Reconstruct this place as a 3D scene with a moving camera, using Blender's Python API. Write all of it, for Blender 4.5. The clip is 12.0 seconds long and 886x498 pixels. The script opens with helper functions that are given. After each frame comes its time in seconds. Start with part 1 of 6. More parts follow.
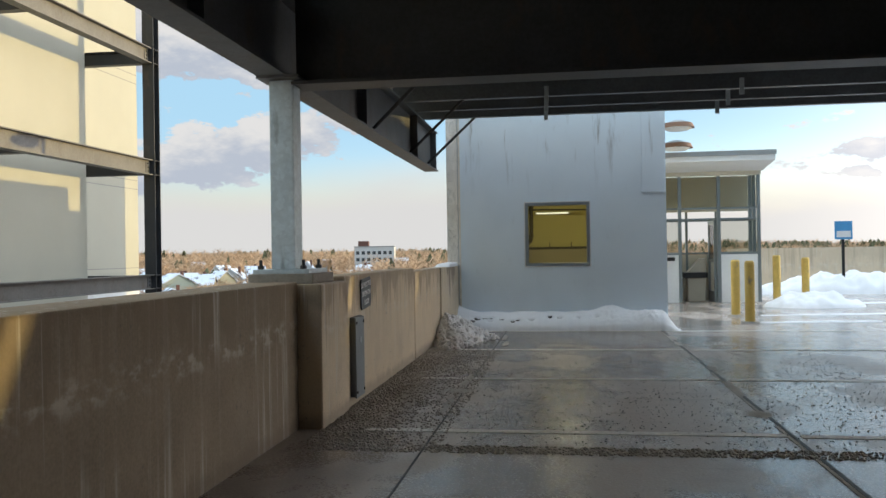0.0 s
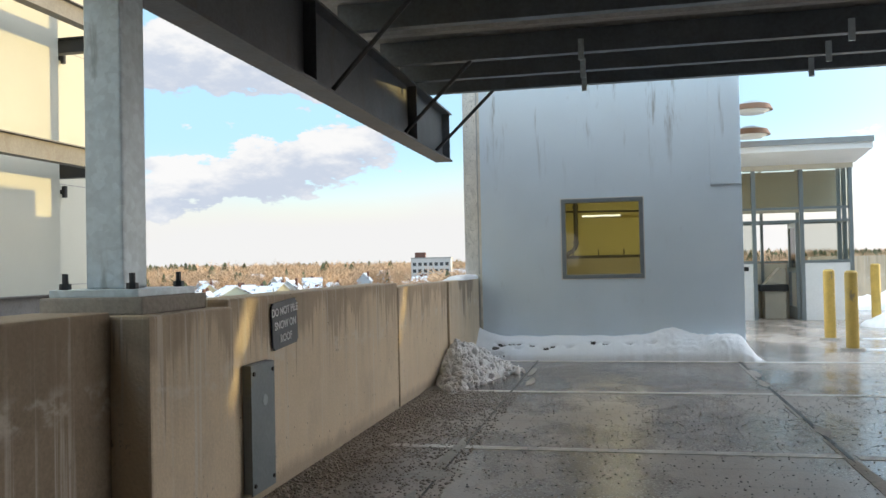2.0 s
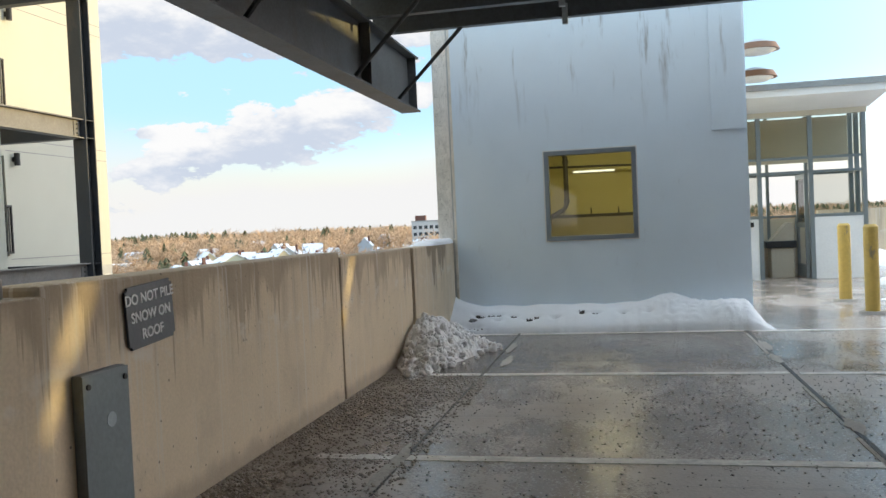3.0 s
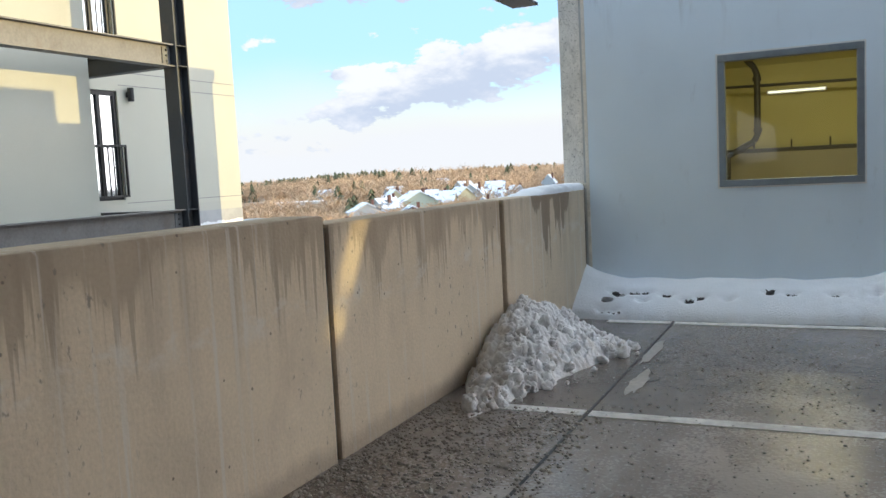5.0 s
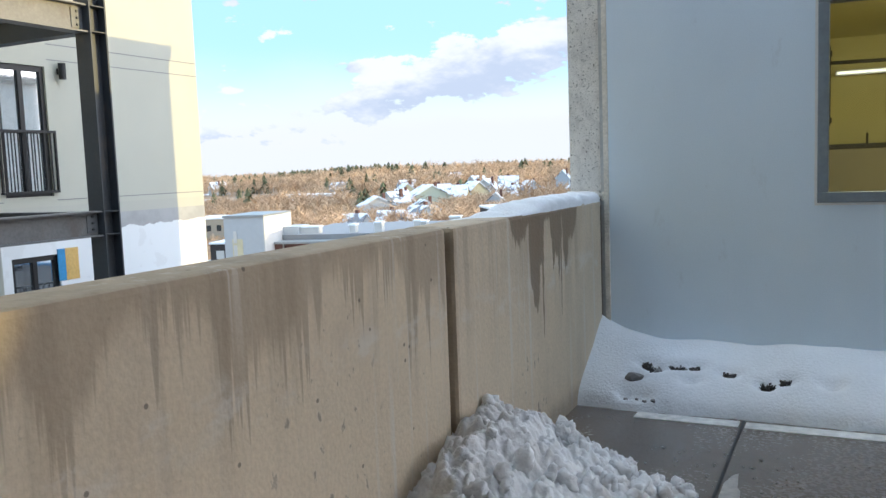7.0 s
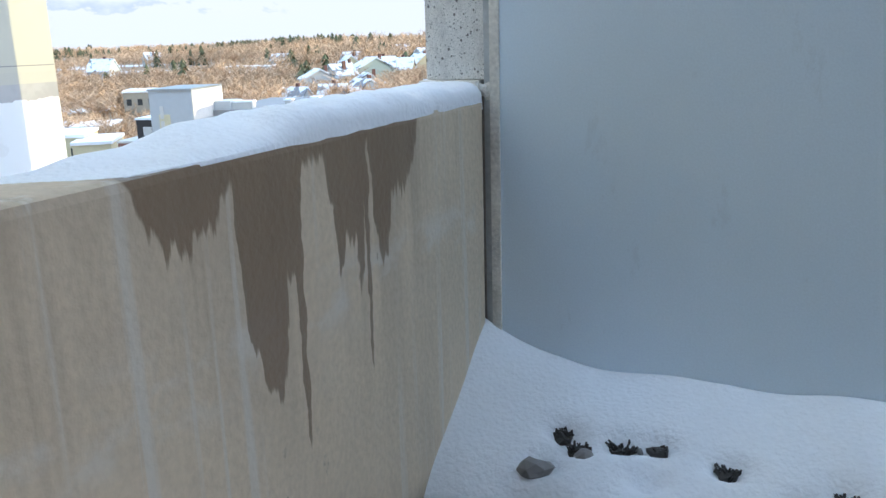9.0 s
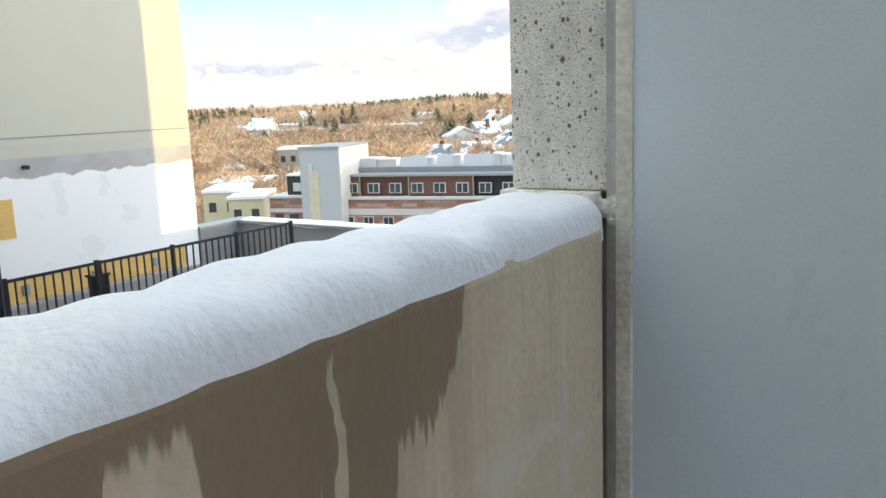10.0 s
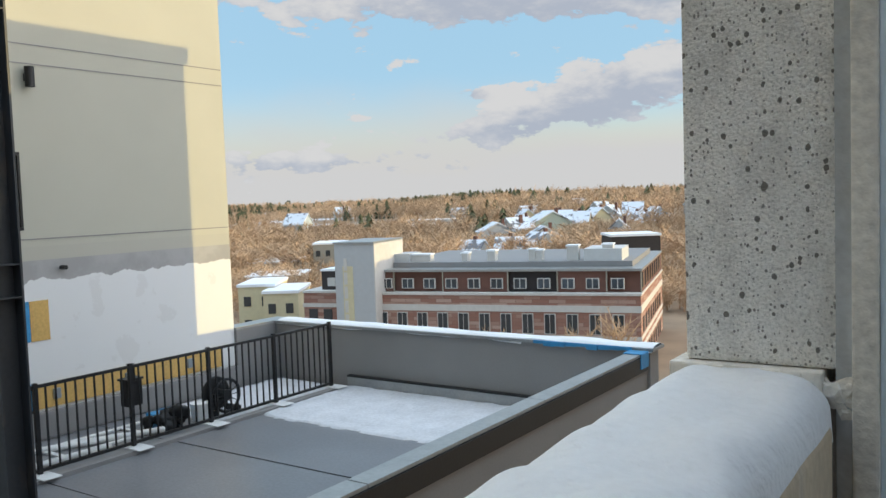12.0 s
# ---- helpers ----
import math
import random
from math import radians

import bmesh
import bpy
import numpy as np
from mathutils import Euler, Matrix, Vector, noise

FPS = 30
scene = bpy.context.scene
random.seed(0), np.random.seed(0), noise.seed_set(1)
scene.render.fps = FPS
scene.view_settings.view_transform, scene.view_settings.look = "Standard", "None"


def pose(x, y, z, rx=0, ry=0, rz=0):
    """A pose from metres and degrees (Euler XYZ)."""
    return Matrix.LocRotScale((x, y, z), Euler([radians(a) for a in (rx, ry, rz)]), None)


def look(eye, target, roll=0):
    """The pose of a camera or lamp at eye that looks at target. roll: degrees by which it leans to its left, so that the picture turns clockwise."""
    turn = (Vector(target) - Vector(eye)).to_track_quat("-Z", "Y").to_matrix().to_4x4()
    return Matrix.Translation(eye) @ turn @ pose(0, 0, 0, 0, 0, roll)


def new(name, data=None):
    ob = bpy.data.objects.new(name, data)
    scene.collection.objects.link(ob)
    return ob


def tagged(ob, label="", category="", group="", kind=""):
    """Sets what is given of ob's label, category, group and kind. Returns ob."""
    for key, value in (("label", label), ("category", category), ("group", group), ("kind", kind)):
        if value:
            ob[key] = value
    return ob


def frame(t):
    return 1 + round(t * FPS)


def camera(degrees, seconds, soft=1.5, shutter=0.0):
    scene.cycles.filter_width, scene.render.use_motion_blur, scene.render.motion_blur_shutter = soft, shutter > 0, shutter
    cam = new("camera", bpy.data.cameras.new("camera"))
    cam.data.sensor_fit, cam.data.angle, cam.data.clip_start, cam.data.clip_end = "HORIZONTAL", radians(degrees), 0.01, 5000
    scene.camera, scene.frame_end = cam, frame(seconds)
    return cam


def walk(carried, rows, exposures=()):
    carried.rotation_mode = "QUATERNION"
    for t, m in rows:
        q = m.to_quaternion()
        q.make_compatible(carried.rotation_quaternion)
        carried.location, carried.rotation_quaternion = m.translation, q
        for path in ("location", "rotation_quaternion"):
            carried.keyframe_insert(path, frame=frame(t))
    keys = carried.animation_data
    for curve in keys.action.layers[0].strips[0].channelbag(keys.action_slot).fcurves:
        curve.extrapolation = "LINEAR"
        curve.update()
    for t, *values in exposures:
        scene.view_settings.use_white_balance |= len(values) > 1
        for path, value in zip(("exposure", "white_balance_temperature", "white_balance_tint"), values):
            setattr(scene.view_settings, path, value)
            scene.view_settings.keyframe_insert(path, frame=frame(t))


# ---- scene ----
cam = camera(55.7, 12.0)

PATH = [
    (0, (1.865, -0.262, 1.296), (1.581, 1.718, 1.305), -0.9),
    (0.5, (1.957, 0.524, 1.317), (1.645, 2.499, 1.354), -1.2),
    (1, (1.967, 1.214, 1.303), (1.482, 3.153, 1.385), -2.3),
    (1.5, (2.059, 1.925, 1.292), (1.623, 3.876, 1.356), -1.6),
    (2, (2.046, 2.657, 1.266), (1.626, 4.612, 1.304), -1.2),
    (2.5, (2.151, 3.357, 1.252), (1.751, 5.317, 1.254), -2.4),
    (2.7, (2.151, 3.593, 1.259), (1.741, 5.55, 1.214), -2.5),
    (4.3, (2.341, 6.004, 1.271), (1.746, 7.912, 1.22), -3.1),
    (4.5, (2.304, 6.288, 1.283), (1.612, 8.157, 1.11), -2.4),
    (5, (2.093, 6.928, 1.273), (1.248, 8.732, 1.093), -2.9),
    (5.5, (1.946, 7.57, 1.29), (1.053, 9.355, 1.159), -3.0),
    (6, (1.751, 8.247, 1.279), (0.881, 10.045, 1.178), -2.6),
    (6.5, (1.586, 8.916, 1.283), (0.733, 10.715, 1.088), -1.5),
    (7, (1.371, 9.519, 1.297), (0.498, 11.308, 1.104), -2.1),
    (7.2, (1.298, 9.816, 1.276), (0.43, 11.608, 1.091), -2.5),
    (8.8, (0.902, 11.798, 1.237), (0.148, 13.588, 0.763), -1.0),
    (9, (0.886, 12.051, 1.252), (0.138, 13.841, 0.763), -1.6),
    (9.2, (0.861, 12.314, 1.235), (0.096, 14.096, 0.746), -2.0),
    (9.5, (0.778, 12.628, 1.269), (-0.093, 14.365, 0.796), -2.5),
    (10, (0.568, 13.06, 1.296), (-0.484, 14.724, 0.947), -2.1),
    (10.5, (0.405, 13.368, 1.34), (-0.716, 14.991, 1.011), -1.9),
    (11, (0.265, 13.39, 1.379), (-0.824, 15.058, 1.203), -1.9),
    (11.5, (0.237, 13.358, 1.372), (-0.895, 15.004, 1.265), -1.8),
    (12, (0.205, 13.342, 1.361), (-0.92, 14.991, 1.238), -2.0),
]
EXPOSURES = [(0, 0.72, 6350, 10), (1.5, 1.0, 6250, 10), (2.5, 1.06, 6350, 10), (4.5, 1.10, 5950, 10), (5.5, 1.11, 5950, 10), (7.2, 1.15, 5700, 10), (9.0, 1.17, 5450, 10), (9.5, 1.19, 5550, 10), (10.0, 1.22, 6350, 10), (10.5, 1.06, 6700, 10), (11.0, 0.67, 6800, 10), (11.5, 0.56, 6400, 10), (12, 0.53, 6250, 10)]
walk(cam, [(t, look(eye, target, roll)) for t, eye, target, roll in PATH], EXPOSURES)

# ---- light ----
SUN_EL, SUN_AZ = 3.2, 28.0         # degrees: height of the sun, and its turn from +x towards +y
SKY_GAIN = 3.0
AUREOLE = (28.0, 24.5, 21.5)
_d = Vector((math.cos(radians(SUN_EL)) * math.cos(radians(SUN_AZ)), math.cos(radians(SUN_EL)) * math.sin(radians(SUN_AZ)), math.sin(radians(SUN_EL))))
world = bpy.data.worlds.new("World")
scene.world = world
world.use_nodes = True


def build_sky(nt):
    nt.nodes.clear()
    N, L = nt.nodes.new, nt.links.new

    def op(kind, a, b=0.0, c=0.0):
        n = N("ShaderNodeMath")
        n.operation = kind
        for i, v in enumerate((a, b, c)):
            if isinstance(v, (int, float)):
                n.inputs[i].default_value = v
            else:
                L(v, n.inputs[i])
        return n.outputs[0]

    def smooth(v, lo, hi, a=0.0, b=1.0):
        n = N("ShaderNodeMapRange")
        n.interpolation_type = "SMOOTHSTEP"
        for i, q in enumerate((lo, hi, a, b)):
            n.inputs[i + 1].default_value = q
        L(v, n.inputs[0])
        return n.outputs[0]

    def blend(f, a, b, kind="MIX"):
        n = N("ShaderNodeMix")
        n.data_type, n.blend_type = "RGBA", kind
        for k, v in (("Factor", f), ("A", a), ("B", b)):
            if isinstance(v, (int, float)):
                n.inputs[k].default_value = v
            elif isinstance(v, tuple):
                n.inputs[k].default_value = (*v, 1)
            else:
                L(v, n.inputs[k])
        return n.outputs["Result"]

    out, bg = N("ShaderNodeOutputWorld"), N("ShaderNodeBackground")
    sky = N("ShaderNodeTexSky")
    sky.sky_type, sky.sun_disc = "NISHITA", False
    sky.sun_elevation, sky.sun_rotation = radians(SUN_EL), radians(90 - SUN_AZ)
    sky.altitude, sky.air_density, sky.dust_density, sky.ozone_density = 50, 1.0, 0.5, 2.0
    geo, sep = N("ShaderNodeTexCoord"), N("ShaderNodeSeparateXYZ")
    L(geo.outputs["Generated"], sep.inputs[0])
    X, Y, Z = sep.outputs
    yaw = op("MULTIPLY", op("ARCTAN2", op("MULTIPLY", X, -1.0), Y), 57.296)
    el = op("MULTIPLY", op("ARCSINE", Z), 57.296)
    # puffy noise, flattened like clouds seen from below
    mp = N("ShaderNodeMapping")
    mp.inputs["Scale"].default_value, mp.inputs["Location"].default_value = (1, 1, 2.3), (0.3, 0.2, 0.1)
    L(geo.outputs["Generated"], mp.inputs[0])
    no = N("ShaderNodeTexNoise")
    no.inputs["Scale"].default_value, no.inputs["Detail"].default_value, no.inputs["Roughness"].default_value = 9.0, 8, 0.58
    L(mp.outputs[0], no.inputs["Vector"])
    n1 = op("SUBTRACT", no.outputs["Fac"], 0.5)
    no2 = N("ShaderNodeTexNoise")
    no2.inputs["Scale"].default_value, no2.inputs["Detail"].default_value = 3.2, 6
    L(mp.outputs[0], no2.inputs["Vector"])
    n2 = op("SUBTRACT", no2.outputs["Fac"], 0.5)
    # banks of cumulus: yaw, height, spread, thickness, slope, weight
    dens, line = None, None
    # last row: unseen bank behind, added to light the stair tower's face
    for y0, e0, sy, se, k, w in ((25.0, 6.4, 9.5, 1.9, -0.24, 1.05), (25, 13.6, 17, 2.3, 0.02, 0.95), (44, 2.7, 8, 0.8, 0.0, 0.55), (32, 7.0, 2.2, 0.5, 0.0, 0.7), (-24, 6.0, 9, 1.6, 0.05, 0.8), (70, 12, 22, 4, 0, 0.8), (-95, 30, 60, 12, 0, 0.7), (180, 42, 70, 15, 0, 0.9)):
        dy = op("SUBTRACT", yaw, y0)
        off = op("SUBTRACT", op("SUBTRACT", el, e0), op("MULTIPLY", dy, k))
        g = op("ADD", op("POWER", op("ABSOLUTE", op("DIVIDE", dy, sy)), 2.0), op("POWER", op("ABSOLUTE", op("DIVIDE", off, se)), 2.0))
        e = op("MULTIPLY", op("EXPONENT", op("MULTIPLY", g, -1.0)), w)
        sh = op("MULTIPLY", e, op("DIVIDE", off, se))
        dens, line = (e, sh) if dens is None else (op("ADD", dens, e), op("ADD", line, sh))
    no3 = N("ShaderNodeTexNoise")
    no3.inputs["Scale"].default_value, no3.inputs["Detail"].default_value, no3.inputs["Roughness"].default_value = 27.0, 6, 0.6
    L(mp.outputs[0], no3.inputs["Vector"])
    n3 = op("SUBTRACT", no3.outputs["Fac"], 0.5)
    d = op("ADD", op("ADD", op("ADD", dens, op("MULTIPLY", n1, 3.0)), op("MULTIPLY", n2, 1.6)), op("MULTIPLY", n3, 1.3))
    mask = smooth(d, 0.44, 0.60)
    lit = smooth(op("ADD", op("MULTIPLY", line, 1.3), op("ADD", op("MULTIPLY", n1, 3.4), op("MULTIPLY", n3, 1.8))), -0.5, 0.7)
    cloud = blend(lit, (3.05, 3.3, 3.75), (4.75, 4.65, 4.5))
    clear = blend(1.0, sky.outputs[0], (SKY_GAIN * 1.1, SKY_GAIN * 1.1, SKY_GAIN * 1.45), "MULTIPLY")
    clear = blend(smooth(el, 1.5, 10.0, 0.0, 0.85), clear, (2.75, 4.35, 5.35))
    clear = blend(smooth(el, 24.0, 60.0), clear, (10.2, 11.9, 13.6))
    haze = blend(smooth(op("ADD", el, op("MULTIPLY", n2, 8.0)), 2.0, 8.0, 1.0, 0.0), clear, (4.45, 4.35, 4.2))
    col = blend(mask, haze, cloud)
    # brighter sky round the low sun
    dot = op("ADD", op("MULTIPLY", X, _d.x), op("ADD", op("MULTIPLY", Y, _d.y), op("MULTIPLY", Z, _d.z)))
    au = op("POWER", op("MAXIMUM", dot, 0.0), 9.0)
    col = blend(1.0, col, blend(au, (0, 0, 0), AUREOLE), "ADD")
    L(col, bg.inputs["Color"])
    bg.inputs["Strength"].default_value = 0.1
    L(bg.outputs[0], out.inputs["Surface"])


build_sky(world.node_tree)
sun = new("sun", bpy.data.lights.new("sun", "SUN"))
sun.data.energy, sun.data.angle, sun.data.color = 1.9, radians(0.30), (1.0, 0.75, 0.28)
sun.matrix_world = look(_d * 60, (0, 0, 0))


# ---- materials ----
def mat(name, base, rough=0.8, metal=0.0, var=0.12, scale=2.0, fine=40.0, bump=0.15, spec=0.5, extra=None):
    """A base colour with broad and fine variation and a fine relief; extra(nt, colour socket, coordinates, bsdf) may add stains."""
    m = bpy.data.materials.new(name)
    m.use_nodes = True
    nt = m.node_tree
    N, L = nt.nodes.new, nt.links.new
    bs = nt.nodes["Principled BSDF"]
    bs.inputs["Roughness"].default_value, bs.inputs["Metallic"].default_value = rough, metal
    bs.inputs["Specular IOR Level"].default_value = spec
    tc = N("ShaderNodeTexCoord")
    a, b = N("ShaderNodeTexNoise"), N("ShaderNodeTexNoise")
    a.inputs["Scale"].default_value, a.inputs["Detail"].default_value = scale, 5
    b.inputs["Scale"].default_value, b.inputs["Detail"].default_value = fine, 3
    for n in (a, b):
        L(tc.outputs["Object"], n.inputs["Vector"])
    s = N("ShaderNodeMath"); s.operation = "ADD"
    L(a.outputs["Fac"], s.inputs[0]); L(b.outputs["Fac"], s.inputs[1])
    r = N("ShaderNodeMapRange")
    r.inputs["From Min"].default_value, r.inputs["From Max"].default_value = 0.65, 1.35
    r.inputs["To Min"].default_value, r.inputs["To Max"].default_value = 1 - var, 1 + var
    L(s.outputs[0], r.inputs[0])
    mx = N("ShaderNodeMix"); mx.data_type, mx.blend_type = "RGBA", "MULTIPLY"
    mx.inputs["Factor"].default_value = 1.0
    mx.inputs["A"].default_value = (*base, 1)
    L(r.outputs[0], mx.inputs["B"])
    col = mx.outputs["Result"]
    if extra:
        col = extra(nt, col, tc.outputs["Object"], bs) or col
    L(col, bs.inputs["Base Color"])
    if bump:
        bp = N("ShaderNodeBump")
        bp.inputs["Strength"].default_value, bp.inputs["Distance"].default_value = bump, 0.01
        L(b.outputs["Fac"], bp.inputs["Height"])
        L(bp.outputs[0], bs.inputs["Normal"])
    return m


def noise_node(nt, vec, scale, stretch=(1, 1, 1), detail=4, rough=0.55, shift=(0, 0, 0)):
    mp = nt.nodes.new("ShaderNodeMapping")
    mp.inputs["Scale"].default_value, mp.inputs["Location"].default_value = stretch, shift
    nt.links.new(vec, mp.inputs[0])
    n = nt.nodes.new("ShaderNodeTexNoise")
    n.inputs["Scale"].default_value, n.inputs["Detail"].default_value, n.inputs["Roughness"].default_value = scale, detail, rough
    nt.links.new(mp.outputs[0], n.inputs["Vector"])
    return n.outputs["Fac"]


def ramp(nt, fac, lo, hi, a=0.0, b=1.0):
    r = nt.nodes.new("ShaderNodeMapRange")
    r.interpolation_type = "SMOOTHSTEP"
    for k, v in (("From Min", lo), ("From Max", hi), ("To Min", a), ("To Max", b)):
        r.inputs[k].default_value = v
    nt.links.new(fac, r.inputs[0])
    return r.outputs[0]


def calc(nt, op, a, b):
    n = nt.nodes.new("ShaderNodeMath")
    n.operation = op
    for i, v in enumerate((a, b)):
        if isinstance(v, (int, float)):
            n.inputs[i].default_value = v
        else:
            nt.links.new(v, n.inputs[i])
    return n.outputs[0]


def tint(nt, col, fac, rgb, kind="MIX"):
    m = nt.nodes.new("ShaderNodeMix")
    m.data_type, m.blend_type = "RGBA", kind
    m.inputs["B"].default_value = (*rgb, 1)
    nt.links.new(col, m.inputs["A"])
    if isinstance(fac, (int, float)):
        m.inputs["Factor"].default_value = fac
    else:
        nt.links.new(fac, m.inputs["Factor"])
    return m.outputs["Result"]


def axis(nt, vec, i):
    s = nt.nodes.new("ShaderNodeSeparateXYZ")
    nt.links.new(vec, s.inputs[0])
    return s.outputs[i]


# meltwater runs under the snow: place along the parapet, half width, length
RUNS = ((13.09, 0.13, 0.13), (13.245, 0.04, 0.36), (13.295, 0.085, 0.48), (13.37, 0.06, 0.26), (13.398, 0.017, 0.63), (13.60, 0.095, 0.22), (13.648, 0.03, 0.34), (13.684, 0.012, 0.55), (13.765, 0.065, 0.31), (13.86, 0.12, 0.16), (13.40, 0.45, 0.05), (13.56, 0.025, 0.30))


def parapet_stains(nt, col, vec, bs):
    y, z = axis(nt, vec, 1), axis(nt, vec, 2)
    # broad blotches, then pale and dark rain streaks, tall and narrow
    blotch = noise_node(nt, vec, 2.2, (1, 1, 0.6), 6, 0.65, (1, 9, 4))
    col = tint(nt, col, ramp(nt, blotch, 0.48, 0.70, 0, 0.35), (0.40, 0.33, 0.255))
    st2 = noise_node(nt, vec, 1.0, (7, 7, 0.3), 5, 0.6, (3, 7, 1))
    col = tint(nt, col, calc(nt, "MULTIPLY", ramp(nt, st2, 0.50, 0.66, 0, 0.40), ramp(nt, z, 0.25, 1.0)), (0.26, 0.21, 0.155))
    # damp brown band below the coping, running out in drips
    run = calc(nt, "ADD", ramp(nt, noise_node(nt, vec, 1.0, (2.0, 2.0, 0.15), 2, 0.5, (2, 4, 0)), 0.35, 0.68, 0.06, 0.30), ramp(nt, noise_node(nt, vec, 1.0, (20, 20, 0.5), 3, 0.6, (7, 1, 0)), 0.46, 0.74, 0.0, 0.34))
    damp = ramp(nt, calc(nt, "SUBTRACT", run, calc(nt, "SUBTRACT", 1.09, z)), -0.03, 0.07, 0, 0.55)
    col = tint(nt, col, calc(nt, "MULTIPLY", damp, ramp(nt, y, 12.2, 12.5, 1, 0.2)), (0.28, 0.215, 0.15))
    st = noise_node(nt, vec, 1.0, (22, 22, 0.45), 4, 0.6)
    st3 = noise_node(nt, vec, 1.3, (1, 1, 0.8), 3, 0.5, (4, 2, 6))
    col = tint(nt, col, calc(nt, "MULTIPLY", ramp(nt, st, 0.54, 0.66, 0, 0.75), ramp(nt, st3, 0.42, 0.60, 0.1, 1.0)), (0.66, 0.61, 0.53))
    # a faint level bloom of lime at half height
    lime = calc(nt, "MULTIPLY", ramp(nt, z, 0.60, 0.72), ramp(nt, z, 0.74, 0.84, 1, 0))
    col = tint(nt, col, calc(nt, "MULTIPLY", lime, ramp(nt, noise_node(nt, vec, 6, (1, 1, 1.6), 4, 0.6, (5, 3, 1)), 0.48, 0.66, 0, 0.6)), (0.68, 0.63, 0.55))
    # air holes and dark specks
    v = nt.nodes.new("ShaderNodeTexVoronoi"); v.inputs["Scale"].default_value = 12
    nt.links.new(vec, v.inputs["Vector"])
    some = ramp(nt, axis(nt, v.outputs["Color"], 0), 0.70, 0.74)
    col = tint(nt, col, calc(nt, "MULTIPLY", some, ramp(nt, v.outputs["Distance"], 0.06, 0.10, 0.75, 0)), (0.14, 0.115, 0.09))
    sp = noise_node(nt, vec, 26, (1, 1, 0.6), 3, 0.6)
    reg = noise_node(nt, vec, 1.3, (1, 1, 1), 2, 0.5, (6, 1, 2))
    col = tint(nt, col, calc(nt, "MULTIPLY", ramp(nt, sp, 0.62, 0.70, 0, 0.7), ramp(nt, reg, 0.50, 0.62)), (0.22, 0.19, 0.16))
    # ragged darker band along the foot
    foot = calc(nt, "SUBTRACT", calc(nt, "MULTIPLY", noise_node(nt, vec, 5, (1, 1, 0.5), 4, 0.6), 0.16), z)
    col = tint(nt, col, ramp(nt, foot, -0.02, 0.08, 0, 0.45), (0.20, 0.16, 0.125))
    # meltwater tongues below the snow on the coping
    wav = calc(nt, "MULTIPLY", calc(nt, "SUBTRACT", noise_node(nt, vec, 1.0, (9, 9, 7), 3, 0.6), 0.5), 0.05)
    yw = calc(nt, "ADD", y, wav)
    reach = None
    for yc, hw, dep in RUNS:
        u = calc(nt, "POWER", calc(nt, "ABSOLUTE", calc(nt, "MULTIPLY", calc(nt, "SUBTRACT", yw, yc), 1.0 / hw), 0), 2.6)
        r = calc(nt, "MULTIPLY", calc(nt, "SUBTRACT", 1.0, u), dep)
        reach = r if reach is None else calc(nt, "MAXIMUM", reach, r)
    fine = calc(nt, "MULTIPLY", calc(nt, "SUBTRACT", noise_node(nt, vec, 1.0, (60, 60, 6), 2, 0.5), 0.45), 0.16)
    edge = calc(nt, "SUBTRACT", calc(nt, "ADD", reach, calc(nt, "MULTIPLY", fine, ramp(nt, reach, 0.0, 0.1))), calc(nt, "SUBTRACT", 1.062, z))
    wet = ramp(nt, edge, 0.0, 0.02)
    col = tint(nt, col, calc(nt, "MULTIPLY", wet, 0.88), (0.215, 0.142, 0.078))
    nt.links.new(ramp(nt, wet, 0.0, 1.0, 0.88, 0.45), bs.inputs["Roughness"])
    return col


def wall_stains(nt, col, vec, bs):
    z = axis(nt, vec, 2)
    st = noise_node(nt, vec, 1.0, (7, 7, 0.7), 6, 0.65)
    top = ramp(nt, z, 2.1, 3.9)
    col = tint(nt, col, calc(nt, "MULTIPLY", ramp(nt, st, 0.56, 0.72, 0, 0.9), top), (0.20, 0.19, 0.17))
    b = noise_node(nt, vec, 0.8, (1, 1, 0.6), 3)
    col = tint(nt, col, ramp(nt, b, 0.45, 0.7, 0, 0.22), (0.60, 0.68, 0.76))
    fleck = noise_node(nt, vec, 9, (1, 1, 0.4), 5, 0.7, (2, 8, 1))
    return tint(nt, col, ramp(nt, fleck, 0.62, 0.72, 0, 0.18), (0.52, 0.56, 0.60))


